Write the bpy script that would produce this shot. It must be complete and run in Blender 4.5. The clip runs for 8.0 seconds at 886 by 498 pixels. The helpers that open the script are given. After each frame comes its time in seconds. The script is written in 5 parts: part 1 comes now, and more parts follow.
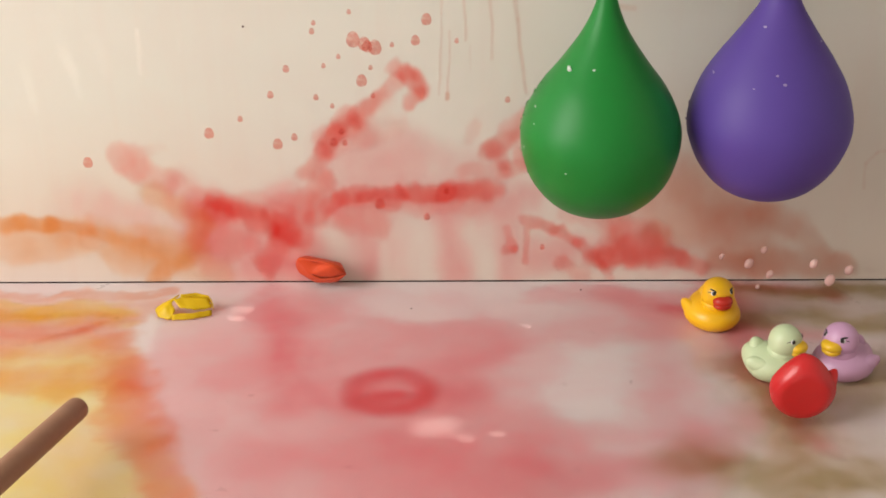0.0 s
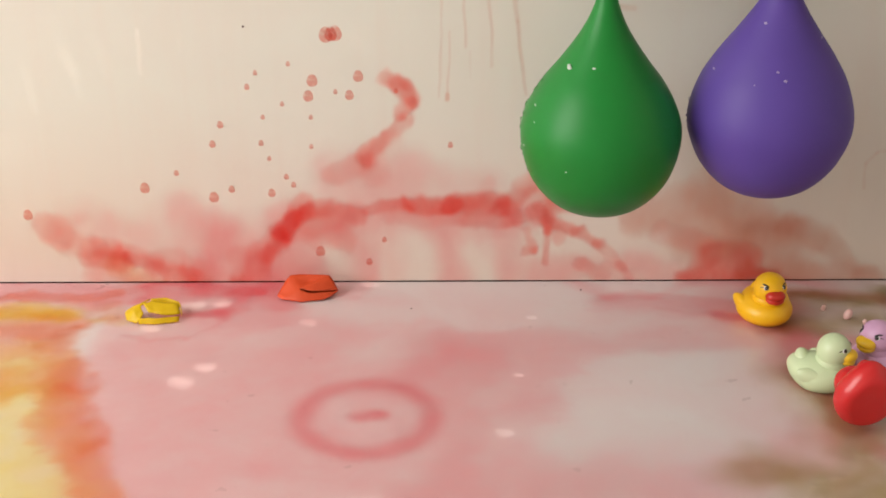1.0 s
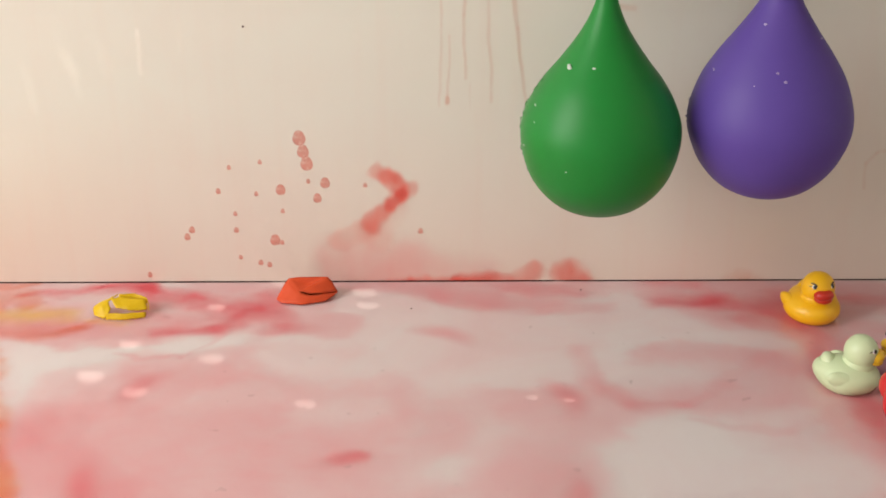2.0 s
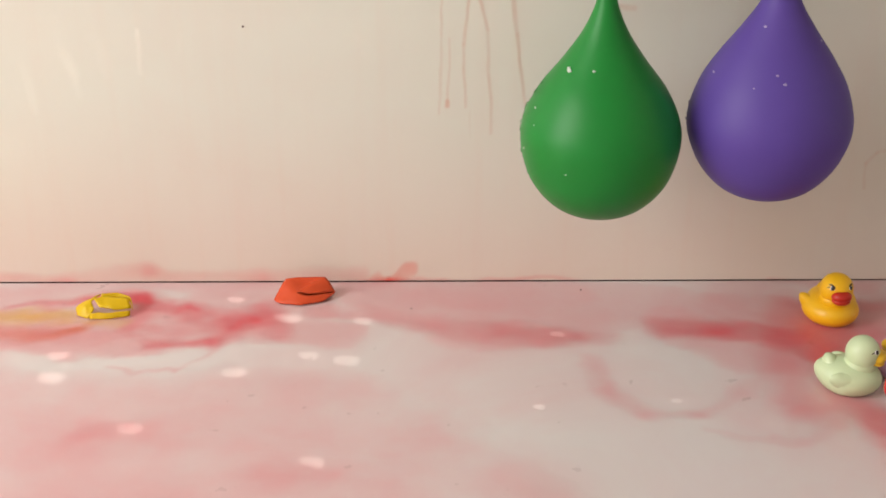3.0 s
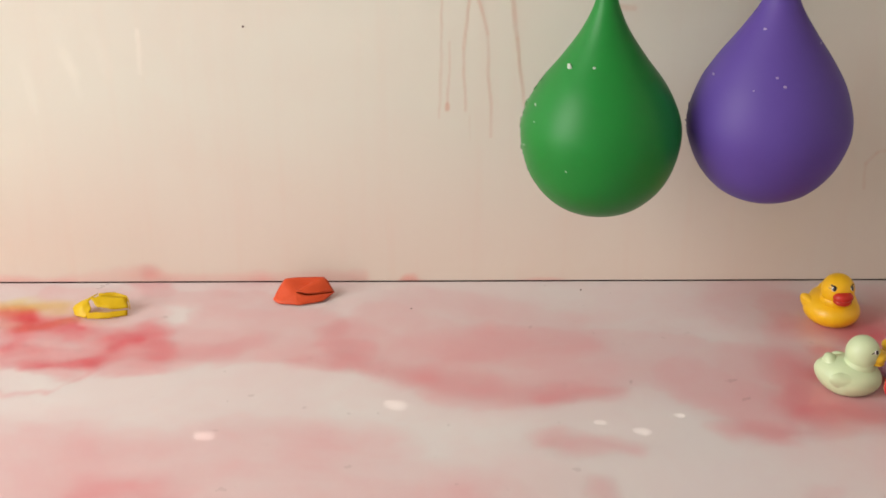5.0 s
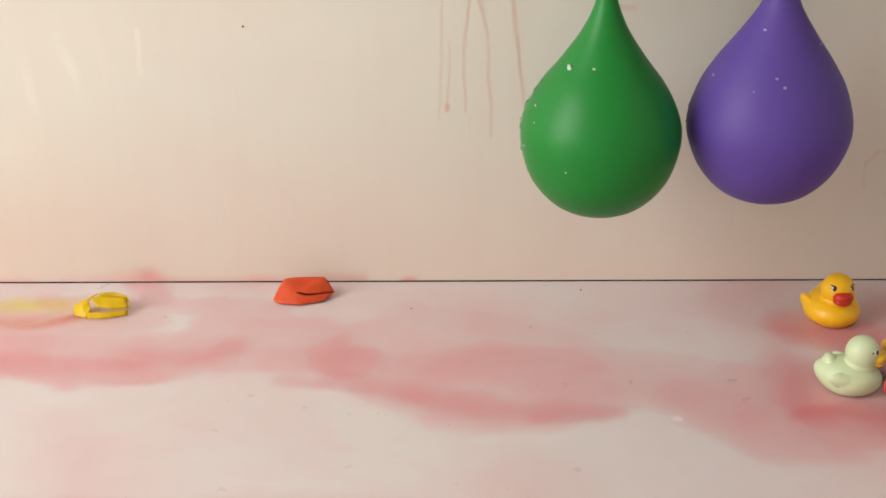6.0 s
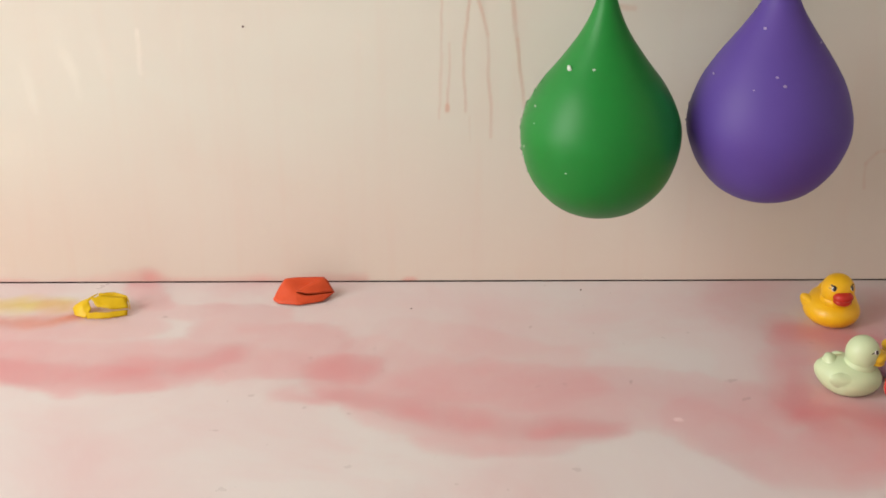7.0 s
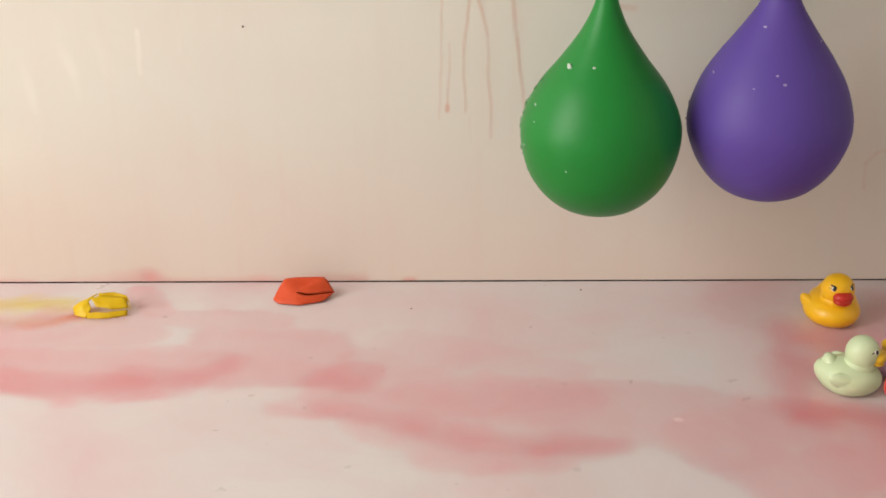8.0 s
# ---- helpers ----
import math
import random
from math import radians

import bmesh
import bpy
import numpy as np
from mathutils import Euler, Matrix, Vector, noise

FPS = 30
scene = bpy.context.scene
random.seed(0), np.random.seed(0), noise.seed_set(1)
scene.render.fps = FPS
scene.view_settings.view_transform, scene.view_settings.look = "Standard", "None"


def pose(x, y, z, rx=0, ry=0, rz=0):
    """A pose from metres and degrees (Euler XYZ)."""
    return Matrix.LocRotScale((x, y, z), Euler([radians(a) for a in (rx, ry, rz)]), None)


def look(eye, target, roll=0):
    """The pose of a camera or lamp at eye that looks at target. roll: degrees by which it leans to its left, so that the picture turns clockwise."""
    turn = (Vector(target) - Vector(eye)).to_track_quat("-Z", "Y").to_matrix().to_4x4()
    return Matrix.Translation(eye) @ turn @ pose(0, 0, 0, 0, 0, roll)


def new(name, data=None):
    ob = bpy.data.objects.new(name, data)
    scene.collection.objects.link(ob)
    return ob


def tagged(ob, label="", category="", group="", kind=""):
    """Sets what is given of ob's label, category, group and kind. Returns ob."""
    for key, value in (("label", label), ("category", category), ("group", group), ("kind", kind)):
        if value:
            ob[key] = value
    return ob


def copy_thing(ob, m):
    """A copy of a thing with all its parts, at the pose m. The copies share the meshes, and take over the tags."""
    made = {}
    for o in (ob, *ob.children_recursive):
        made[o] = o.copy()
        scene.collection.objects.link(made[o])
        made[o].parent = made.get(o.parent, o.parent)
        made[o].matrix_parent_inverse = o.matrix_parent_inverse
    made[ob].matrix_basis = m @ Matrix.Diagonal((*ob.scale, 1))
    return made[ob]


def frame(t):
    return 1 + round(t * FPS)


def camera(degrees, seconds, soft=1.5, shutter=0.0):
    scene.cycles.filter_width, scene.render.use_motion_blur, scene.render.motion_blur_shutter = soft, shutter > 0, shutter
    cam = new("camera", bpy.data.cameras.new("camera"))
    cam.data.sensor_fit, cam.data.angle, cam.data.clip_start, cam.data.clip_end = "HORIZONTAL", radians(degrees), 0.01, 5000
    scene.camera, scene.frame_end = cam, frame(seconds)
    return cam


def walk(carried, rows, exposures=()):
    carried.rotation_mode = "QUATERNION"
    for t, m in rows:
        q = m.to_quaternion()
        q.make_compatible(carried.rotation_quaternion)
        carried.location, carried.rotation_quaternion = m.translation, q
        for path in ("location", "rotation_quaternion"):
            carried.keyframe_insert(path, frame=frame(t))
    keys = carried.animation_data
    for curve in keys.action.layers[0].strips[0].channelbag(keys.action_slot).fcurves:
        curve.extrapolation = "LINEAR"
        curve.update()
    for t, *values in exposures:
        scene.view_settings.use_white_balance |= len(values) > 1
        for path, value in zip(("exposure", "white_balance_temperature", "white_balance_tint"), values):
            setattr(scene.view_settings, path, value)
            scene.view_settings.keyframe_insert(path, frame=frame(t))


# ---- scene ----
cam = camera(39.24, 8.0, soft=1.7)
EYE = (0.0, -0.966, 0.459)
AIM = look(EYE, (0.0, -0.966 + math.cos(radians(23.925)), 0.459 - math.sin(radians(23.925))), -0.2)
walk(cam, [(0.0, AIM), (8.0, AIM)])
scene.view_settings.exposure = 0.0
scene.cycles.transparent_max_bounces = 48

# ---- light: daylight from a window on one side ----
world = bpy.data.worlds.new("world")
scene.world = world
world.use_nodes = True
wn = world.node_tree.nodes
sky = wn.new("ShaderNodeTexSky")
sky.sky_type = "NISHITA"
sky.sun_disc = False
sky.sun_elevation = radians(35)
sky.sun_rotation = radians(250)
world.node_tree.links.new(sky.outputs[0], wn["Background"].inputs[0])
wn["Background"].inputs[1].default_value = 0.1


def area_lamp(name, eye, target, sx, sy, power, colour):
    d = bpy.data.lights.new(name, "AREA")
    d.shape, d.size, d.size_y, d.energy, d.color = "RECTANGLE", sx, sy, power, colour
    ob = new(name, d)
    ob.matrix_world = look(eye, target)
    return ob


area_lamp("window_daylight", (-1.62, -0.98, 1.0), (0.0, -0.1, 0.12), 1.15, 1.45, 36.5, (1.0, 0.965, 0.91))


# ---- materials ----
def shader(name, colour, rough=0.5, metal=0.0, spec=0.5):
    m = bpy.data.materials.new(name)
    m.use_nodes = True
    b = m.node_tree.nodes["Principled BSDF"]
    b.inputs["Base Color"].default_value = (*colour, 1)
    b.inputs["Roughness"].default_value = rough
    b.inputs["Metallic"].default_value = metal
    b.inputs["Specular IOR Level"].default_value = spec
    return m, m.node_tree, b


def node(nt, kind, **values):
    n = nt.nodes.new(kind)
    for k, v in values.items():
        n.inputs[k].default_value = v
    return n


def speckled(name, colour, second, scale, rough=0.5, bump=0.1, fine=400.0, spec=0.5):
    """A colour that drifts to a second one, with fine relief."""
    m, nt, b = shader(name, colour, rough, 0, spec)
    co = nt.nodes.new("ShaderNodeTexCoord")
    n1 = node(nt, "ShaderNodeTexNoise", Scale=scale, Detail=5.0, Roughness=0.6)
    n2 = node(nt, "ShaderNodeTexNoise", Scale=fine, Detail=3.0)
    mix = nt.nodes.new("ShaderNodeMix")
    mix.data_type = "RGBA"
    mix.inputs[6].default_value, mix.inputs[7].default_value = (*colour, 1), (*second, 1)
    bp = node(nt, "ShaderNodeBump", Strength=bump, Distance=0.0005)
    for n in (n1, n2):
        nt.links.new(co.outputs["Object"], n.inputs["Vector"])
    nt.links.new(n1.outputs[0], mix.inputs[0])
    nt.links.new(mix.outputs[2], b.inputs["Base Color"])
    nt.links.new(n2.outputs[0], bp.inputs["Height"])
    nt.links.new(bp.outputs[0], b.inputs["Normal"])
    return m


def film_material(name, dye, second=None):
    """Dyed water: light goes through it, is tinted, and comes back from the board; a little gloss on top."""
    m = bpy.data.materials.new(name)
    m.use_nodes = True
    nt = m.node_tree
    nt.nodes.remove(nt.nodes["Principled BSDF"])
    at = nt.nodes.new("ShaderNodeAttribute")
    at.attribute_name = "dye"
    co = nt.nodes.new("ShaderNodeTexCoord")
    n1 = node(nt, "ShaderNodeTexNoise", Scale=45.0, Detail=6.0, Roughness=0.6, Distortion=0.8)
    ml = nt.nodes.new("ShaderNodeMath")
    ml.operation = "MULTIPLY_ADD"
    ml.inputs[1].default_value, ml.inputs[2].default_value = 0.5, 0.75
    al = nt.nodes.new("ShaderNodeMath")
    al.operation, al.use_clamp = "MULTIPLY", True
    mix = nt.nodes.new("ShaderNodeMix")
    mix.data_type = "RGBA"
    mix.inputs[6].default_value, mix.inputs[7].default_value = (1, 1, 1, 1), (*dye, 1)
    clear = nt.nodes.new("ShaderNodeBsdfTransparent")
    gloss = node(nt, "ShaderNodeBsdfGlossy", Roughness=0.22)
    both = node(nt, "ShaderNodeMixShader", Fac=0.02)
    nt.links.new(co.outputs["Object"], n1.inputs["Vector"])
    nt.links.new(n1.outputs[0], ml.inputs[0])
    nt.links.new(ml.outputs[0], al.inputs[0])
    nt.links.new(at.outputs["Fac"], al.inputs[1])
    nt.links.new(al.outputs[0], mix.inputs[0])
    tint = mix.outputs[2]
    if second:
        at2 = nt.nodes.new("ShaderNodeAttribute")
        at2.attribute_name = "second_dye"
        mix2 = nt.nodes.new("ShaderNodeMix")
        mix2.data_type, mix2.blend_type = "RGBA", "MULTIPLY"
        mix2.inputs[7].default_value = (*second, 1)
        nt.links.new(at2.outputs["Fac"], mix2.inputs[0])
        nt.links.new(tint, mix2.inputs[6])
        tint = mix2.outputs[2]
    nt.links.new(tint, clear.inputs["Color"])
    nt.links.new(clear.outputs[0], both.inputs[1])
    nt.links.new(gloss.outputs[0], both.inputs[2])
    nt.links.new(both.outputs[0], nt.nodes["Material Output"].inputs["Surface"])
    return m


def drop_material(name, dye):
    """A clinging drop of dyed water: light is tinted on its way through, with a small bright gloss on top."""
    m = bpy.data.materials.new(name)
    m.use_nodes = True
    nt = m.node_tree
    nt.nodes.remove(nt.nodes["Principled BSDF"])
    co = nt.nodes.new("ShaderNodeTexCoord")
    n1 = node(nt, "ShaderNodeTexNoise", Scale=260.0, Detail=2.0)
    mix = nt.nodes.new("ShaderNodeMix")
    mix.data_type = "RGBA"
    mix.inputs[6].default_value, mix.inputs[7].default_value = (1, 0.90, 0.88, 1), (*dye, 1)
    ramp = node(nt, "ShaderNodeMapRange")
    ramp.inputs["From Min"].default_value, ramp.inputs["From Max"].default_value = 0.3, 0.55
    clear = nt.nodes.new("ShaderNodeBsdfTransparent")
    gloss = node(nt, "ShaderNodeBsdfGlossy", Roughness=0.15)
    both = node(nt, "ShaderNodeMixShader", Fac=0.03)
    nt.links.new(co.outputs["Object"], n1.inputs["Vector"])
    nt.links.new(n1.outputs[0], ramp.inputs["Value"])
    nt.links.new(ramp.outputs[0], mix.inputs[0])
    nt.links.new(mix.outputs[2], clear.inputs["Color"])
    nt.links.new(clear.outputs[0], both.inputs[1])
    nt.links.new(gloss.outputs[0], both.inputs[2])
    nt.links.new(both.outputs[0], nt.nodes["Material Output"].inputs["Surface"])
    return m


def sheen_material(name, colour, most):
    """Thin milky froth: clear water with white scatter on top that follows its thickness. Also whitens the painted
    glints on the wall.
    """
    m = bpy.data.materials.new(name)
    m.use_nodes = True
    nt = m.node_tree
    nt.nodes.remove(nt.nodes["Principled BSDF"])
    at = nt.nodes.new("ShaderNodeAttribute")
    at.attribute_name = "dye"
    mix = nt.nodes.new("ShaderNodeMix")
    mix.data_type = "RGBA"
    mix.inputs[6].default_value, mix.inputs[7].default_value = (0, 0, 0, 1), (*[c * most for c in colour], 1)
    clear = nt.nodes.new("ShaderNodeBsdfTransparent")
    milk = nt.nodes.new("ShaderNodeBsdfDiffuse")
    both = nt.nodes.new("ShaderNodeAddShader")
    nt.links.new(at.outputs["Fac"], mix.inputs[0])
    nt.links.new(mix.outputs[2], milk.inputs["Color"])
    nt.links.new(clear.outputs[0], both.inputs[0])
    nt.links.new(milk.outputs[0], both.inputs[1])
    nt.links.new(both.outputs[0], nt.nodes["Material Output"].inputs["Surface"])
    return m


def board(name, clean, stain, amount, low, size, rough, bump, dye_and_shade=0.0):
    """A white board with pale dye stains in soft blotches and some gloss, and optionally a low tint of dye and painted
    shade.
    """
    m, nt, b = shader(name, clean, rough)
    co = nt.nodes.new("ShaderNodeTexCoord")
    n1 = node(nt, "ShaderNodeTexNoise", Scale=size, Detail=5.0, Roughness=0.55, Distortion=0.5)
    n2 = node(nt, "ShaderNodeTexNoise", Scale=size * 9, Detail=4.0)
    n3 = node(nt, "ShaderNodeTexNoise", Scale=70.0, Detail=3.0)
    ramp = node(nt, "ShaderNodeMapRange")
    ramp.inputs["From Min"].default_value, ramp.inputs["From Max"].default_value = low, 0.72
    ramp.inputs["To Min"].default_value, ramp.inputs["To Max"].default_value = 0.0, amount
    fine = nt.nodes.new("ShaderNodeMath")
    fine.operation = "MULTIPLY_ADD"
    fine.inputs[1].default_value, fine.inputs[2].default_value = 0.03, 0.0
    add = nt.nodes.new("ShaderNodeMath")
    add.operation, add.use_clamp = "ADD", True
    mix = nt.nodes.new("ShaderNodeMix")
    mix.data_type = "RGBA"
    mix.inputs[6].default_value, mix.inputs[7].default_value = (*clean, 1), (*stain, 1)
    wet = node(nt, "ShaderNodeMapRange")
    wet.inputs["To Min"].default_value, wet.inputs["To Max"].default_value = rough - 0.03, rough + 0.05
    bp = node(nt, "ShaderNodeBump", Strength=bump, Distance=0.0006)
    for n in (n1, n2, n3):
        nt.links.new(co.outputs["Object"], n.inputs["Vector"])
    nt.links.new(n1.outputs[0], ramp.inputs["Value"])
    nt.links.new(n2.outputs[0], fine.inputs[0])
    nt.links.new(ramp.outputs[0], add.inputs[0])
    nt.links.new(fine.outputs[0], add.inputs[1])
    level = add.outputs[0]
    if dye_and_shade:
        # dye dried below an uneven line, deepened to paint in dimmer, pinker light
        sep = nt.nodes.new("ShaderNodeSeparateXYZ")
        edge = nt.nodes.new("ShaderNodeMath")
        edge.operation = "MULTIPLY_ADD"
        edge.inputs[1].default_value = 0.28
        line = node(nt, "ShaderNodeMapRange")
        line.inputs["From Min"].default_value, line.inputs["From Max"].default_value = 0.29, 0.10
        line.inputs["To Min"].default_value, line.inputs["To Max"].default_value = 0.0, dye_and_shade
        both = nt.nodes.new("ShaderNodeMath")
        both.operation, both.use_clamp = "ADD", True
        runs_down = nt.nodes.new("ShaderNodeMapping")
        runs_down.inputs["Scale"].default_value = (55.0, 55.0, 3.0)
        veins = node(nt, "ShaderNodeTexNoise", Scale=1.0, Detail=4.0, Roughness=0.6)
        vein = node(nt, "ShaderNodeMapRange")
        vein.inputs["From Min"].default_value, vein.inputs["From Max"].default_value = 0.5, 0.8
        vein.inputs["To Min"].default_value, vein.inputs["To Max"].default_value = 0.0, 0.12
        plus = nt.nodes.new("ShaderNodeMath")
        plus.operation = "ADD"
        nt.links.new(co.outputs["Object"], runs_down.inputs["Vector"])
        nt.links.new(runs_down.outputs[0], veins.inputs["Vector"])
        nt.links.new(veins.outputs[0], vein.inputs["Value"])
        nt.links.new(level, plus.inputs[0])
        nt.links.new(vein.outputs[0], plus.inputs[1])
        level = plus.outputs[0]
        nt.links.new(co.outputs["Object"], sep.inputs[0])
        nt.links.new(n1.outputs[0], edge.inputs[0])
        nt.links.new(sep.outputs["Z"], edge.inputs[2])
        nt.links.new(edge.outputs[0], line.inputs["Value"])
        nt.links.new(level, both.inputs[0])
        nt.links.new(line.outputs[0], both.inputs[1])
        level = both.outputs[0]
    nt.links.new(level, mix.inputs[0])
    nt.links.new(mix.outputs[2], b.inputs["Base Color"])
    nt.links.new(n2.outputs[0], wet.inputs["Value"])
    nt.links.new(wet.outputs[0], b.inputs["Roughness"])
    nt.links.new(n3.outputs[0], bp.inputs["Height"])
    nt.links.new(bp.outputs[0], b.inputs["Normal"])
    return m


WALL = board("white_lacquered_board", (0.72, 0.722, 0.645), (0.725, 0.53, 0.45), 0.20, 0.42, 5.0, 0.34, 0.02, 0.66)
FLOOR = board("wet_white_board", (0.69, 0.635, 0.63), (0.69, 0.44, 0.455), 0.75, 0.38, 6.0, 0.28, 0.003)
PLASTER = speckled("plaster", (0.82, 0.80, 0.76), (0.78, 0.76, 0.72), 2.0, 0.8, 0.2, 60.0)
DARK = speckled("dark_gap", (0.16, 0.09, 0.08), (0.10, 0.06, 0.05), 20.0, 0.8)
RED_DYE = film_material("red_dye", (0.99, 0.45, 0.42))
PINK_DYE = film_material("pink_dye", (0.99, 0.465, 0.505))
YELLOW_DYE = film_material("yellow_dye", (1.0, 0.93, 0.45))
ORANGE_DYE = film_material("orange_dye", (0.97, 0.63, 0.38))
YELLOW_ORANGE = film_material("yellow_orange_dye", (1.0, 0.93, 0.45), (0.97, 0.60, 0.45))
MURK_DYE = film_material("murky_dye", (0.88, 0.56, 0.48))
DROP_DYE = drop_material("drop_dye", (0.95, 0.66, 0.63))
OLIVE_DYE = film_material("olive_dye", (0.74, 0.69, 0.52))
FOAM_SPOT = speckled("dried_spot", (0.55, 0.62, 0.55), (0.45, 0.5, 0.46), 200.0, 0.3, 0.1)
LILAC_SPOT = speckled("pale_lilac_spot", (0.36, 0.30, 0.50), (0.28, 0.22, 0.44), 200.0, 0.3, 0.1)
FOAM = sheen_material("foam", (0.93, 0.92, 0.90), 0.27)
GLINT_PAINT = sheen_material("painted_glint", (0.95, 0.94, 0.88), 0.075)
GREEN_LATEX = speckled("green_latex", (0.008, 0.215, 0.030), (0.010, 0.19, 0.028), 30.0, 0.40, 0.03, spec=0.3)
PURPLE_LATEX = speckled("purple_latex", (0.098, 0.056, 0.31), (0.09, 0.052, 0.28), 30.0, 0.5, 0.03, spec=0.3)
RED_LATEX = speckled("red_latex", (0.66, 0.085, 0.022), (0.56, 0.06, 0.018), 60.0, 0.45, 0.15, 300.0, spec=0.3)
YELLOW_LATEX = speckled("yellow_latex", (0.72, 0.48, 0.004), (0.58, 0.36, 0.003), 60.0, 0.42, 0.15, 300.0, spec=0.3)
YELLOW_VINYL = speckled("yellow_vinyl", (0.92, 0.52, 0.008), (0.89, 0.48, 0.006), 60.0, 0.35, 0.03)
MINT_VINYL = speckled("mint_vinyl", (0.60, 0.72, 0.45), (0.58, 0.68, 0.42), 60.0, 0.38, 0.03)
LILAC_VINYL = speckled("lilac_vinyl", (0.62, 0.36, 0.55), (0.58, 0.33, 0.51), 60.0, 0.38, 0.03)
RED_VINYL = speckled("red_vinyl", (0.60, 0.02, 0.022), (0.55, 0.018, 0.02), 60.0, 0.25, 0.05)
BEAK_RED = speckled("beak_red", (0.58, 0.030, 0.015), (0.52, 0.025, 0.012), 60.0, 0.4, 0.03)
BEAK_YELLOW = speckled("beak_yellow", (0.82, 0.52, 0.02), (0.8, 0.48, 0.02), 60.0, 0.35, 0.03)
BLACK_PAINT = speckled("black_paint", (0.02, 0.015, 0.015), (0.03, 0.02, 0.02), 60.0, 0.4)
WHITE_PAINT = speckled("white_paint", (0.8, 0.8, 0.78), (0.75, 0.75, 0.72), 60.0, 0.4)
BEAD, _, bead_node = shader("water_bead", (0.95, 0.97, 0.95), 0.05)
bead_node.inputs["Transmission Weight"].default_value = 1.0
bead_node.inputs["IOR"].default_value = 1.33
WOOD = speckled("brown_wood", (0.34, 0.17, 0.10), (0.24, 0.11, 0.06), 60.0, 0.5, 0.3, 200.0)


# ---- building helpers ----
def link_mesh(name, bm, material, smooth=True):
    me = bpy.data.meshes.new(name)
    bm.normal_update()
    bm.to_mesh(me)
    bm.free()
    for p in me.polygons:
        p.use_smooth = smooth
    me.materials.append(material)
    return new(name, me)


def part(name, bm, material, parent, label="", smooth=True):
    ob = link_mesh(name, bm, material, smooth)
    ob.parent = parent
    if label:
        ob["label"] = label
    return ob


def box(x0, y0, z0, x1, y1, z1, bevel=0.0):
    bm = bmesh.new()
    bmesh.ops.create_cube(bm, size=1.0)
    for v in bm.verts:
        v.co = Vector(((x0 + x1) / 2 + v.co.x * (x1 - x0), (y0 + y1) / 2 + v.co.y * (y1 - y0), (z0 + z1) / 2 + v.co.z * (z1 - z0)))
    if bevel:
        bmesh.ops.bevel(bm, geom=bm.edges[:], offset=bevel, segments=2, affect="EDGES", profile=0.5)
    return bm


def ball(rx, ry, rz, shape=None, u=24, v=14, m=None):
    """A ball, bent by shape(co) and then put in place by m."""
    bm = bmesh.new()
    bmesh.ops.create_uvsphere(bm, u_segments=u, v_segments=v, radius=1.0)
    for p in bm.verts:
        c = Vector((p.co.x * rx, p.co.y * ry, p.co.z * rz))
        p.co = shape(c) if shape else c
    if m:
        bmesh.ops.transform(bm, matrix=m, verts=bm.verts[:])
    return bm


# ---- the place ----
floor = tagged(link_mesh("floor", box(-1.7, -1.9, -0.03, 1.5, -0.0009, 0.0), FLOOR, False), "wet white lacquered board, stained pink", "floor", kind="structure")
wall_north = tagged(link_mesh("wall_north", box(-1.7, 0.0, 0.0009, 1.5, 0.03, 2.4), WALL, False), "white lacquered board wall with faint pink stains, its lower part tinted for shade", "wall", kind="structure")
tagged(link_mesh("gap_backing", box(-1.7, -0.0008, -0.03, 1.5, 0.03, -0.004), DARK, False), "dark gap at the foot of the wall", "gap", kind="structure")
tagged(link_mesh("wall_east", box(1.5, -1.9, -0.03, 1.56, 0.03, 2.4), PLASTER, False), "plain plaster wall", "wall", kind="structure")
tagged(link_mesh("wall_south", box(-1.7, -1.96, -0.03, 1.5, -1.9, 2.4), PLASTER, False), "plain plaster wall", "wall", kind="structure")
tagged(link_mesh("ceiling", box(-1.76, -1.96, 2.4, 1.56, 0.03, 2.46), PLASTER, False), "plain plaster ceiling", "ceiling", kind="structure")


def west_wall():
    """The window wall: four pieces of masonry round one opening."""
    bm = bmesh.new()
    for a in ((-1.9, -0.03, -1.58, 2.4), (-0.38, -0.03, 0.03, 2.4), (-1.58, -0.03, -0.38, 0.25), (-1.58, 1.75, -0.38, 2.4)):
        b2 = box(-1.76, a[0], a[1], -1.7, a[2], a[3])
        me = bpy.data.meshes.new("tmp")
        b2.to_mesh(me)
        b2.free()
        bm.from_mesh(me)
        bpy.data.meshes.remove(me)
    return tagged(link_mesh("wall_west", bm, PLASTER, False), "plain plaster wall with a window opening", "wall", kind="structure")


west_wall()


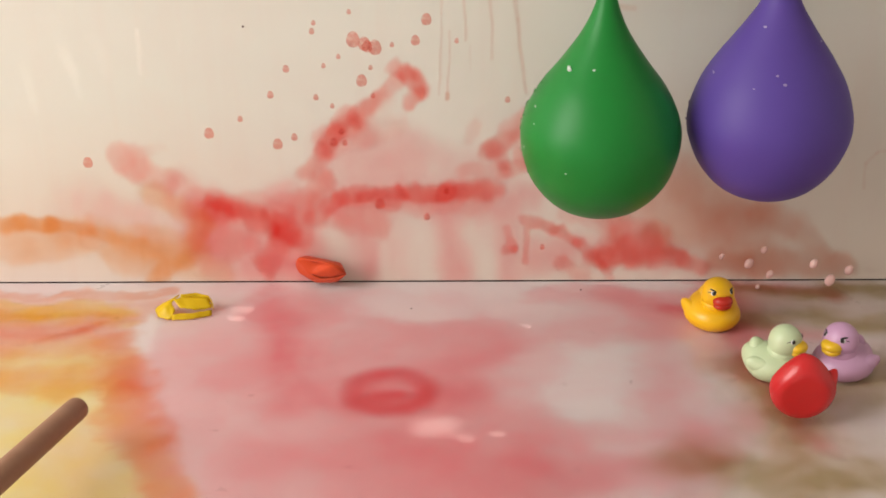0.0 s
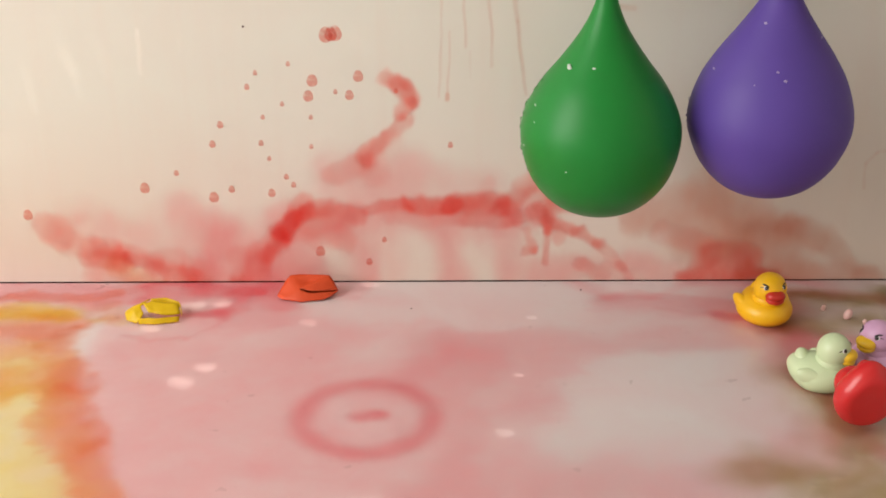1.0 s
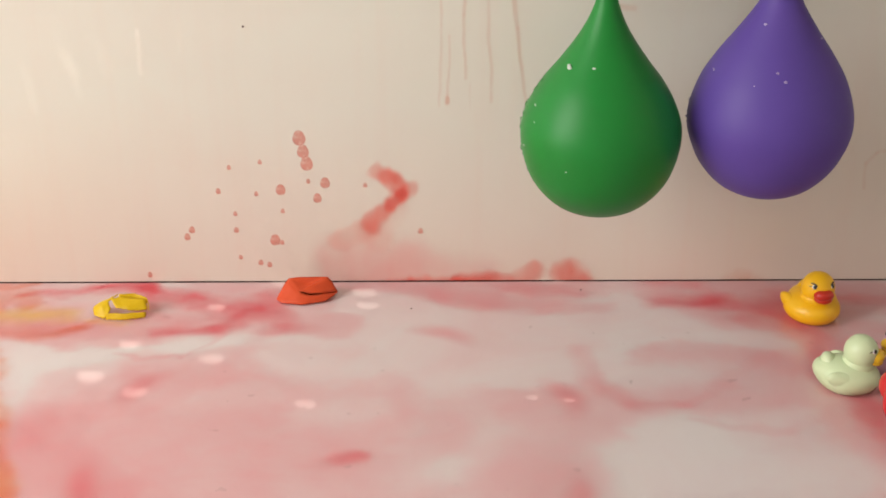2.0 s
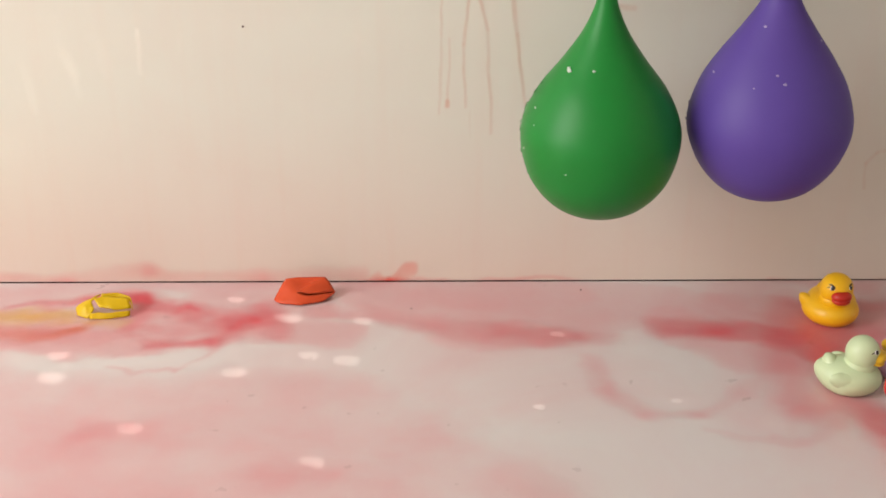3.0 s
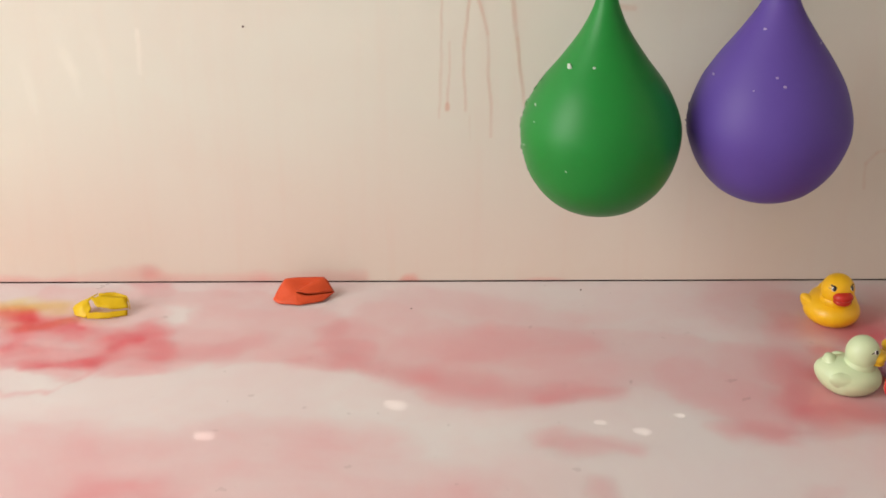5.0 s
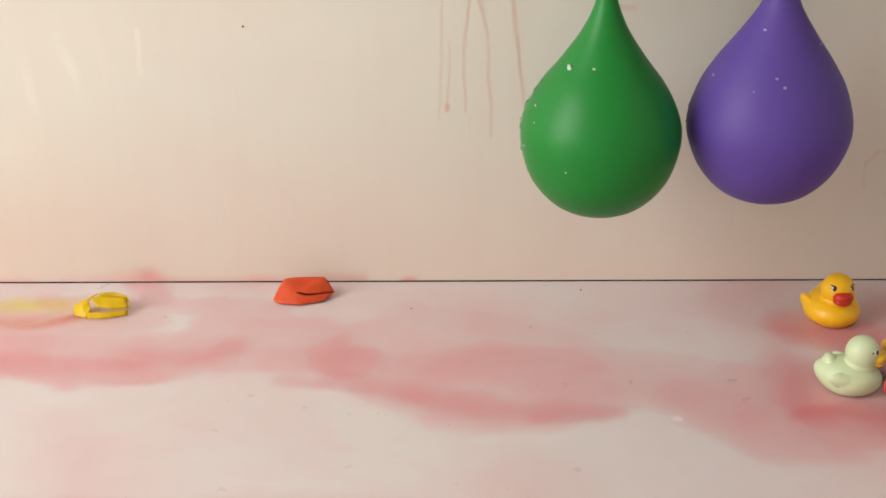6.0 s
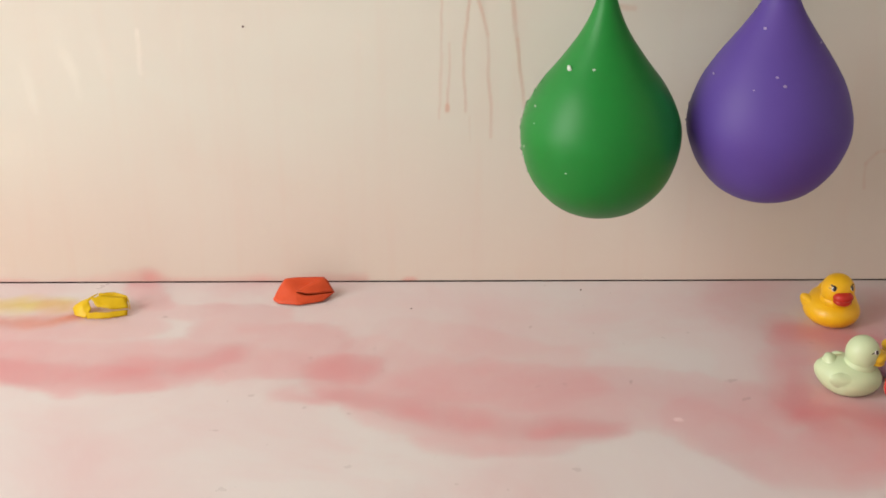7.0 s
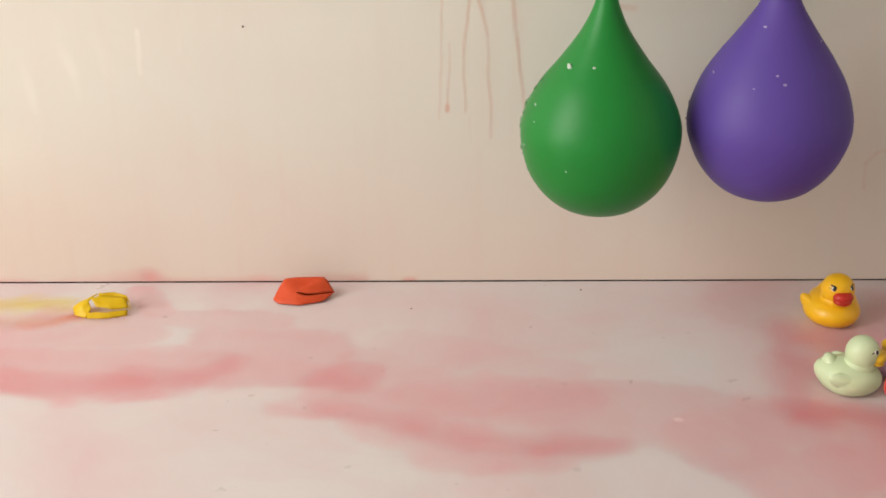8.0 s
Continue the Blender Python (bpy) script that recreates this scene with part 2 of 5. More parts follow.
# ---- films of dyed water ----
def field(px, py, strokes, warp, seed, tall, crisp, mottle, flat, even=False):
    """How much dye lies at a spot: strokes with soft edges, bent and mottled by eddies. A stroke of negative strength washes dye away."""
    q = Vector((px * 16.0, py * (10.0 if tall else 17.0), seed))
    w = noise.noise_vector(q) + 0.5 * noise.noise_vector(q * 2.3) + 0.34 * noise.noise_vector(q * 5.1) + (0.2 * noise.noise_vector(q * 11.0) if flat else Vector())
    x, y = px + warp * w.x, py + warp * w.y
    d = 0.0
    for x0, y0, x1, y1, r, s in strokes:
        dx, dy = x1 - x0, y1 - y0
        l2 = dx * dx + dy * dy
        k = 0.0 if l2 < 1e-9 else min(1.0, max(0.0, ((x - x0) * dx + (y - y0) * dy) / l2))
        e = ((x - x0 - k * dx) ** 2 + (y - y0 - k * dy) ** 2) / (r * r)
        if e < 5.0:
            f = math.exp(-0.8 * e ** 3) if even else math.exp(-0.8 * e * e) if flat else math.exp(-1.1 * e)
            d = d * (1 + s * f) if s < 0 else max(d, s * f) if even else d + (1 - d) * s * f
    if d < 0.01:
        return 0.0
    g = 0.5 + 0.55 * noise.noise(q * 1.7) + 0.3 * noise.noise(q * 4.1) + 0.18 * noise.noise(q * 9.3)
    d = d * (1 - 0.5 * mottle + mottle * min(1.2, max(0.0, g)))
    a = min(1.0, max(0.0, (d - 0.03) / crisp))
    return min(1.0, d * a * a * (3 - 2 * a))


def film(name, material, strokes, label, upright=False, step=0.0025, warp=0.012, seed=0.0, lift=0.0004, deep=0.0004, crisp=0.18, mottle=0.8, trim=0.012, group="dyed water", second=(), flat=None, even=False):
    """One sheet of dyed water on the floor, or on the wall when upright, thicker where it holds more dye."""
    xs = [a[0] for a in strokes] + [a[2] for a in strokes]
    ys = [a[1] for a in strokes] + [a[3] for a in strokes]
    pad = max(a[4] for a in strokes if a[5] > 0) * 2.0 + warp
    x0, x1, y0, y1 = min(xs) - pad, max(xs) + pad, min(ys) - pad, max(ys) + pad
    nx, ny = int((x1 - x0) / step) + 2, int((y1 - y0) / step) + 2
    dye = [[field(x0 + i * step, y0 + j * step, strokes, warp, seed, upright, crisp, mottle, upright if flat is None else flat, even) for i in range(nx)] for j in range(ny)]
    more = [[field(x0 + i * step, y0 + j * step, second, warp, seed + 0.4, upright, crisp, mottle, upright if flat is None else flat) for i in range(nx)] for j in range(ny)] if second else None
    verts, faces, values, extra, index = [], [], [], [], {}

    def vert(i, j):
        if (i, j) not in index:
            index[(i, j)] = len(verts)
            d = dye[j][i]
            a, b, c = x0 + i * step, y0 + j * step, 0.3 * (lift + deep * d)
            verts.append((a, -c, b) if upright else (a, b, c))
            values.append(d)
            extra.append(more[j][i] if more else 0.0)
        return index[(i, j)]

    for j in range(ny - 1):
        for i in range(nx - 1):
            if max(g[j + b][i + a] for g in (dye, more) if g for a in (0, 1) for b in (0, 1)) > trim:
                faces.append((vert(i, j), vert(i, j + 1), vert(i + 1, j + 1), vert(i + 1, j)) if not upright else (vert(i, j), vert(i + 1, j), vert(i + 1, j + 1), vert(i, j + 1)))
    me = bpy.data.meshes.new(name)
    me.from_pydata(verts, [], faces)
    if not upright:
        me.flip_normals()
    at = me.attributes.new("dye", "FLOAT", "POINT")
    at.data.foreach_set("value", values)
    if second:
        at = me.attributes.new("second_dye", "FLOAT", "POINT")
        at.data.foreach_set("value", extra)
    for p in me.polygons:
        p.use_smooth = True
    me.materials.append(material)
    return tagged(new(name, me), label, "dyed water", group, "stuff")


def slides(rows):
    """Rows of (seconds, shift across, shift along) on the floor."""
    return [(t, pose(a, b, 0)) for t, a, b in rows]


def runs(rows):
    """Rows of (seconds, shift across, shift up) on the wall."""
    return [(t, pose(a, 0, b)) for t, a, b in rows]


MOVES = []

deep_wash = film("deep_pink_wash", PINK_DYE, [(-0.1409, -0.0372, -0.1086, -0.1431, 0.0246, 0.42),
    (-0.153, -0.16, -0.0668, -0.1931, 0.0289, 0.27),
    (-0.1058, -0.2085, 0.0468, -0.1937, 0.0242, 0.25),
    (-0.1371, -0.2658, 0.0882, -0.2669, 0.0263, 0.26),
    (-0.1295, -0.3169, 0.0761, -0.3178, 0.0284, 0.14),
    (-0.051, -0.1852, -0.0181, -0.1934, 0.0163, 0.3),
    (0.0442, -0.2459, 0.0826, -0.2461, 0.0134, 0.28),
    (0.1403, -0.0281, 0.1809, -0.07, 0.0209, 0.26),
    (0.1612, -0.1085, 0.167, -0.2673, 0.0263, 0.34),
    (0.0789, -0.2866, 0.1464, -0.2997, 0.0237, 0.3),
    (0.0374, -0.2242, 0.1412, -0.2393, 0.0175, 0.22),
    (-0.0615, -0.0686, 0.0537, -0.054, 0.0253, -0.9),
    (-0.028, -0.1258, 0.0024, -0.1169, 0.0131, -0.8),
    (0.0911, -0.1528, 0.1238, -0.1267, 0.0321, -0.95),
    (0.0468, -0.1937, 0.0717, -0.1859, 0.0143, -0.7),
    (-0.1771, -0.1159, -0.1452, -0.1252, 0.0175, -0.4)], "deep pink dye swirling over the board", lift=0.0006, seed=2.0, crisp=0.1, mottle=0.5, warp=0.018)
MOVES.append((deep_wash, slides([(0, 0, 0), (0.1, 0.0004, -0.0117), (0.3, 0.0034, -0.0993), (0.5, 0.0068, -0.2007), (1, 0.011, -0.326), (8, 0.0113, -0.333)])))
pale_left = film("pink_wash", PINK_DYE, [(-0.1687, -0.0558, -0.0298, -0.0535, 0.0325, 0.24),
    (-0.216, -0.097, -0.0109, -0.0982, 0.0424, 0.22),
    (-0.2218, -0.1425, 0.0151, -0.1438, 0.047, 0.2),
    (-0.2152, -0.1924, -0.0262, -0.1933, 0.0488, 0.2),
    (-0.2014, -0.2376, 0.0136, -0.2387, 0.0484, 0.2),
    (-0.1746, -0.2855, -0.0165, -0.2862, 0.0478, 0.2),
    (-0.1497, -0.3228, 0.0123, -0.3235, 0.0458, 0.2),
    (-0.0669, -0.0533, -0.0205, -0.0566, 0.0278, -0.75),
    (-0.0368, -0.1213, -0.0107, -0.1122, 0.0197, -0.5),
    (-0.1383, -0.1115, -0.0818, -0.1025, 0.0199, -0.25)], "pink dyed water pushing the yellow aside", lift=0.0004, seed=21.0, step=0.003, crisp=0.12, mottle=0.4, warp=0.016, flat=True)
MOVES.append((pale_left, slides([(0, 0.0254, -0.0001), (0.2, 0.0102, -0.0001), (0.5, 0, 0), (1, -0.0204, -0.0039), (1.5, -0.0463, -0.0155), (2, -0.0482, -0.094), (2.8, -0.0353, -0.3373), (8, -0.035, -0.3441)])))
pale_right = film("pink_wash", PINK_DYE, [(0.1296, -0.0388, 0.2343, -0.055, 0.0233, 0.28),
    (0.0381, -0.0984, 0.2427, -0.0996, 0.04, 0.16),
    (-0.0105, -0.1437, 0.2451, -0.145, 0.0469, 0.15),
    (0.0468, -0.1937, 0.2372, -0.1947, 0.0486, 0.15),
    (-0.0019, -0.2386, 0.2185, -0.2397, 0.0483, 0.16),
    (0.0385, -0.2865, 0.1706, -0.2871, 0.044, 0.17),
    (-0.0053, -0.3293, 0.1177, -0.3239, 0.0455, 0.17),
    (0.0165, -0.0569, 0.0629, -0.054, 0.0278, -0.8),
    (0.1131, -0.1443, 0.2086, -0.1361, 0.0257, -0.8),
    (0.0954, -0.1939, 0.217, -0.1946, 0.0365, -0.85),
    (0.0711, -0.2461, 0.1785, -0.2466, 0.0269, -0.6),
    (0.0986, -0.0695, 0.1809, -0.07, 0.0183, -0.35)], "pink dyed water spreading towards the rubber ducks", lift=0.0004, seed=23.0, step=0.003, crisp=0.12, mottle=0.4, warp=0.016, flat=True)
MOVES.append((pale_right, slides([(0, -0.0392, 0.0099), (0.2, -0.0205, 0.0041), (0.5, 0, 0), (1, 0.0142, -0.0064), (1.5, 0.0302, -0.0159), (2, 0.0332, -0.0944), (2.8, 0.0238, -0.3375), (8, 0.0236, -0.3443)])))
clump = film("red_clump", PINK_DYE, [(0.043, -0.0869, 0.1025, -0.1007, 0.0116, 0.26),
    (0.1721, -0.0818, 0.2128, -0.082, 0.0126, 0.26)], "clumps of thicker red dye carried by the pink front", lift=0.0009, seed=44.0, warp=0.014, crisp=0.06, mottle=0.9)
MOVES.append((clump, slides([(0, 0.0117, 0.1287), (1.5, 0.0095, 0.1051), (2.2, 0.0055, 0.0607), (2.8, 0.0007, 0.0077), (3, 0, 0), (3.5, 0.0091, -0.0415), (4, 0.0203, -0.0564), (4.5, 0.0261, -0.0783), (5.4, 0.0124, -0.2445), (6, 0.0021, -0.3223), (8, 0.0008, -0.3316)])))
halo = film("pink_halo", PINK_DYE, [(0.2775, -0.0853, 0.3309, -0.102, 0.0223, 0.3),
    (0.26, -0.1451, 0.2613, -0.2103, 0.0226, 0.26),
    (0.2533, -0.2103, 0.2976, -0.2218, 0.0198, 0.26),
    (0.3582, -0.0294, 0.3393, -0.1278, 0.0226, 0.2)], "pink dye gathered round the rubber ducks", lift=0.0007, seed=46.0, warp=0.012, crisp=0.05, mottle=0.5)
MOVES.append((halo, slides([(0, 0.1105, -0.0006), (1.5, 0.0977, -0.0005), (2.2, 0.0383, -0.0002), (2.8, 0, 0), (6, 0.0016, -0.0035), (8, 0.0015, -0.0069)])))

YELLOWS = [(-0.5974, -0.0502, -0.2713, -0.0521, 0.0143, 0.6),
    (-0.5492, -0.1407, -0.2856, -0.1508, 0.0417, 0.55),
    (-0.4742, -0.2065, -0.2617, -0.2076, 0.047, 0.5),
    (-0.4021, -0.2778, -0.2314, -0.2786, 0.0466, 0.55),
    (-0.3746, -0.3391, -0.1949, -0.3399, 0.0386, 0.55)]
ORANGES = [(-0.5664, -0.0184, -0.236, -0.0204, 0.0076, 0.45),
    (-0.4972, -0.066, -0.2607, -0.0674, 0.0147, 0.5),
    (-0.4798, -0.1049, -0.2583, -0.1062, 0.0265, 0.5),
    (-0.452, -0.1668, -0.2475, -0.1679, 0.025, 0.45),
    (-0.2516, -0.1062, -0.2314, -0.1922, 0.0170, 0.5),
    (-0.2334, -0.1922, -0.1987, -0.2586, 0.0160, 0.5),
    (-0.1935, -0.2655, -0.157, -0.3401, 0.0145, 0.48),
    (-0.2305, -0.0471, -0.2172, -0.0676, 0.0092, 0.4),
    (-0.3600, -0.0420, -0.2500, -0.0460, 0.0160, 0.35)]
yellow = film("yellow_wash", YELLOW_ORANGE, YELLOWS, "yellow dyed water with an orange rim, pushed aside", lift=0.0008, seed=3.0, crisp=0.12, warp=0.016, mottle=0.6, flat=True, second=ORANGES)
MOVES.append((yellow, slides([(0, 0, 0), (0.2, -0.0142, 0.0001), (0.5, -0.0260, 0.0002), (1.0, -0.0450, -0.0037), (1.5, -0.0790, 0.0005), (2.8, -0.2, 0.0422), (3.5, -0.2552, 0.0425), (8, -0.2637, 0.0425)])))

olive = film("olive_wash", OLIVE_DYE, [(0.2421, -0.0178, 0.481, -0.0301, 0.0155, 0.9),
    (0.2447, -0.0703, 0.4593, -0.0814, 0.0242, 0.9),
    (0.2238, -0.1449, 0.2455, -0.2397, 0.0284, 0.85),
    (0.2616, -0.1787, 0.4283, -0.1546, 0.0348, 0.8),
    (0.1669, -0.287, 0.3666, -0.3006, 0.0296, 0.9)], "murky olive dyed water pushed aside", lift=0.0007, seed=5.0, crisp=0.12, warp=0.018)
MOVES.append((olive, slides([(0, 0, 0), (0.5, 0.0233, -0.004), (1.0, 0.0415, -0.0119), (1.5, 0.1250, -0.0159), (2.8, 0.2354, -0.0167), (8, 0.2553, -0.0168)])))

streak = film("yellow_streak", YELLOW_ORANGE, [(-0.483, -0.0456, -0.3193, -0.0466, 0.0121, 0.6),
    (-0.2946, -0.0519, -0.263, -0.0674, 0.0065, 0.3)], "yellow dye draining from the burst balloon", lift=0.0013, seed=6.0, crisp=0.1, second=[(-0.4691, -0.0781, -0.3072, -0.0731, 0.0109, 0.42),
    (-0.3084, -0.0691, -0.2938, -0.055, 0.0064, 0.3)])
MOVES.append((streak, slides([(0, 0.0149, -0.0204), (1.5, 0.0089, -0.0153), (2.8, 0.0103, -0.0203), (3.5, 0.0015, -0.0133), (4.5, -0.0009, -0.0051), (8, 0.0015, 0.0031)])))

# the front that creeps forward: three reaches, each a leading edge and a slower tail
FRONTS = [
    ("left", [(-0.4125, -0.1072, -0.3025, -0.1059, 0.023, 0.09),
    (-0.3025, -0.1059, -0.2131, -0.1111, 0.022, 0.1),
    (-0.2004, -0.1083, -0.1537, -0.0954, 0.0195, 0.17),
    (-0.1535, -0.0973, -0.1387, -0.0731, 0.0162, 0.18)], 7.0),
    ("middle", [(-0.1019, -0.0763, -0.0653, -0.0804, 0.0154, 0.16),
    (-0.0652, -0.0824, -0.0108, -0.1019, 0.017, 0.18),
    (-0.0019, -0.1076, 0.033, -0.1189, 0.0202, 0.14),
    (0.0372, -0.1225, 0.0804, -0.1264, 0.0208, 0.15),
    (0.0803, -0.1282, 0.1281, -0.1266, 0.0113, 0.2)], 8.0),
    ("clots", [(0.1731, -0.0896, 0.2265, -0.0918, 0.0152, 0.5),
    (0.2303, -0.0947, 0.2613, -0.1137, 0.0186, 0.36),
    (0.2645, -0.1183, 0.2918, -0.1452, 0.019, 0.34)], 9.5)]
for _, rows, _ in FRONTS:
    # the board stays clean just ahead of the creeping edge
    rows += [(x0, y0 - 1.25 * r, x1, y1 - 1.25 * r, 0.62 * r, -0.92) for x0, y0, x1, y1, r, _ in rows if abs(x1 - x0) > 0.01]
TAILS = [
    ("left", [(-0.3913, -0.1621, -0.3032, -0.1626, 0.0226, 0.36),
    (-0.3027, -0.1642, -0.2173, -0.173, 0.0225, 0.34),
    (-0.2176, -0.1713, -0.1667, -0.1531, 0.0209, 0.26),
    (-0.1641, -0.1428, -0.0693, -0.1562, 0.0229, 0.22),
    (-0.4054, -0.1255, -0.1744, -0.1322, 0.0251, 0.25),
    (-0.1802, -0.0972, -0.0987, -0.1117, 0.0257, 0.2),
    (-0.4188, -0.091, -0.2403, -0.0872, 0.0198, 0.18),
    (-0.317, -0.0549, -0.1393, -0.0681, 0.0166, 0.15),
    (-0.2599, -0.0203, -0.2295, -0.0523, 0.0141, 0.24)], 27.0),
    ("middle", [(-0.0771, -0.1646, -0.038, -0.2049, 0.0286, 0.24),
    (-0.0376, -0.2148, 0.002, -0.2443, 0.0305, 0.21),
    (0.002, -0.2471, 0.0668, -0.2516, 0.0314, 0.22),
    (0.0672, -0.2467, 0.1072, -0.2318, 0.0294, 0.21),
    (0.1083, -0.223, 0.179, -0.2234, 0.0307, 0.17),
    (0.1734, -0.2322, 0.2052, -0.264, 0.0291, 0.27),
    (0.2185, -0.2859, 0.2537, -0.2912, 0.0315, 0.22),
    (0.2668, -0.2717, 0.3455, -0.2612, 0.0323, 0.29),
    (-0.0535, -0.1346, -0.0019, -0.1774, 0.027, 0.16),
    (-0.0183, -0.1854, 0.0873, -0.1938, 0.0342, 0.26),
    (0.088, -0.1859, 0.1805, -0.1943, 0.0244, 0.14),
    (0.2118, -0.2176, 0.3173, -0.2329, 0.0338, 0.19),
    (0.2839, -0.1275, 0.3441, -0.1541, 0.0299, 0.21),
    (-0.0373, -0.1074, 0.0918, -0.1442, 0.0278, 0.08)], 28.0)]
AHEAD = {
    "left": [(0, 0.0146, 0.1867), (0.5, 0.0075, 0.1371), (1.0, -0.0018, 0.0804), (1.5, -0.0078, 0.0388), (2.8, -0.0073, 0.0142), (3.5, 0, 0), (4.5, -0.0003, -0.0202), (6.0, -0.021, -0.0353), (8.0, -0.0213, -0.0657)],
    "middle": [(0, 0.0099, 0.2003), (1.0, 0.008, 0.1627), (1.5, 0.0057, 0.1161), (2.8, 0.0014, 0.028), (3.5, 0, 0), (4.5, -0.0023, -0.0461), (6.0, -0.0112, -0.0904), (8.0, -0.0124, -0.1318)],
    "clots": [(0, 0.0311, 0.1672), (1.0, 0.0253, 0.1358), (1.5, 0.0127, 0.0945), (2.8, -0.0025, 0.0058), (3.5, 0.0245, -0.0116), (4.0, 0.0428, -0.0285), (4.5, 0.0639, -0.0484), (6.0, 0.19, -0.0977), (8.0, 0.2442, -0.1214)]}
BEHIND = {
    "left": [(0, 0.009, 0.1996), (0.5, -0.0028, 0.1828), (1.0, -0.015, 0.1452), (1.5, -0.02, 0.1002), (2.8, -0.0169, 0.0631), (3.5, -0.0121, 0.0499), (4.5, -0.0074, 0.0369), (6.0, -0.0032, 0.0161), (7.5, 0, 0), (8.0, 0.0013, -0.0063)],
    "middle": [(0, 0.0168, 0.3404), (1.0, 0.0152, 0.3096), (1.5, 0.0132, 0.269), (2.8, 0.0106, 0.1705), (3.5, 0.0086, 0.1307), (4.5, 0.0064, 0.0889), (6.0, 0.0019, 0.0395), (7.5, 0, 0), (8.0, -0.0012, -0.0092)]}
for group, travel, high, blotch, plate, words in ((FRONTS, AHEAD, 0.0008, 0.7, False, "leading edge of pink dye creeping over the board"), (TAILS, BEHIND, 0.0005, 0.4, True, "pale pink dye trailing over the board")):
    for key, strokes, seed in group:
        ob = film("pink_stream", PINK_DYE, strokes, words, lift=high, seed=seed, warp=0.010, crisp=0.06, mottle=blotch, flat=plate, even=plate)
        MOVES.append((ob, slides(travel[key])))

sheen = film("pink_sheen", PINK_DYE, [(-0.4003, -0.1914, -0.0755, -0.1851, 0.0326, 0.196),
    (-0.376, -0.2509, -0.0134, -0.2456, 0.0383, 0.224),
    (-0.3496, -0.3158, -0.0302, -0.3172, 0.039, 0.252),
    (0.0419, -0.2928, 0.0761, -0.3177, 0.0216, 0.14),
    (-0.1222, -0.2921, -0.0815, -0.2986, 0.0182, 0.196),
    (-0.2537, -0.2373, -0.2133, -0.2446, 0.0154, 0.168)], "thin pink sheen spreading over the board", lift=0.0003, deep=0.0002, seed=38.0, step=0.003, warp=0.02, crisp=0.04, mottle=0.55)
MOVES.append((sheen, slides([(0, -0.4593, 0.0022), (1.5, -0.4056, 0.0019), (2.2, -0.1911, 0.0009), (2.8, 0, 0), (3.5, 0.0058, -0.0104), (4.5, 0.0120, -0.0300), (6.0, 0.0416, -0.1611), (8.0, 0.0468, -0.1885)])))

loop = film("pink_loop", PINK_DYE, [(0.1111, -0.131, 0.1093, -0.186, 0.0101, 0.1777),
    (0.1125, -0.186, 0.1296, -0.2111, 0.0113, 0.1629),
    (0.1294, -0.2126, 0.1804, -0.2159, 0.0079, 0.1777),
    (0.1804, -0.2159, 0.2187, -0.1866, 0.008, 0.1185),
    (0.2187, -0.1866, 0.245, -0.145, 0.01, 0.1037),
    (0.176, -0.2394, 0.2426, -0.2503, 0.0054, 0.1037),
    (0.2426, -0.2503, 0.2807, -0.2253, 0.0077, 0.0889)], "thread of pink dye curling over the board", lift=0.0011, seed=31.0, step=0.002, warp=0.012, crisp=0.05, mottle=0.6)
MOVES.append((loop, slides([(0, 0.0064, 0.2433), (0.5, 0.0037, 0.2247), (1.0, -0.0023, 0.1833), (1.5, -0.0055, 0.0425), (2.8, 0, 0), (3.5, 0.0066, -0.02), (4.5, -0.0005, -0.1100), (6.0, -0.0243, -0.231), (8.0, -0.0275, -0.231)])))

eddy = film("red_eddy", PINK_DYE, [(-0.3566, -0.0164, -0.2809, -0.0125, 0.0086, 0.4),
    (-0.2809, -0.0125, -0.2175, -0.0173, 0.0125, 0.5),
    (-0.2588, -0.0037, -0.2418, -0.0553, 0.0104, 0.4),
    (-0.2175, -0.0173, -0.1605, -0.0475, 0.0132, 0.44),
    (-0.1598, -0.0527, -0.1736, -0.0827, 0.0128, 0.4),
    (-0.1747, -0.0759, -0.2239, -0.0795, 0.0091, 0.42),
    (-0.1493, -0.0264, -0.1301, -0.0681, 0.0121, 0.3),
    (-0.2577, -0.1263, -0.1965, -0.1294, 0.0043, 0.14),
    (-0.1965, -0.1294, -0.1716, -0.0953, 0.0044, 0.13)], "eddy of red dye beside the burst balloons", lift=0.0010, seed=35.0, warp=0.016, step=0.002, crisp=0.1, mottle=1.0)
MOVES.append((eddy, slides([(0, -0.0178, 0.151), (0.5, -0.0055, 0.0824), (1.0, -0.0016, 0.0208), (1.5, 0, 0), (2.2, 0, -0.0121), (2.8, 0.0002, -0.025), (3.5, -0.006, -0.0394), (4.5, -0.0300, -0.0560), (5.2, -0.1200, -0.0640), (6.0, -0.2359, -0.0749), (8, -0.2624, -0.0922)])))
swirl = film("red_eddy", PINK_DYE, [(0.2899, -0.0181, 0.2877, -0.0805, 0.0196, 0.36),
    (0.2447, -0.0703, 0.2914, -0.0998, 0.0108, 0.26),
    (0.2933, -0.1092, 0.3437, -0.1141, 0.0149, 0.3),
    (0.2933, -0.1092, 0.2869, -0.1623, 0.012, 0.26),
    (0.2869, -0.1623, 0.2924, -0.2254, 0.0122, 0.4),
    (0.2924, -0.2254, 0.3055, -0.2678, 0.0115, 0.36),
    (0.3108, -0.0291, 0.3828, -0.0402, 0.0104, 0.32)], "red dye washing round the rubber ducks", lift=0.0010, seed=36.0, warp=0.014, crisp=0.1, mottle=1.0)
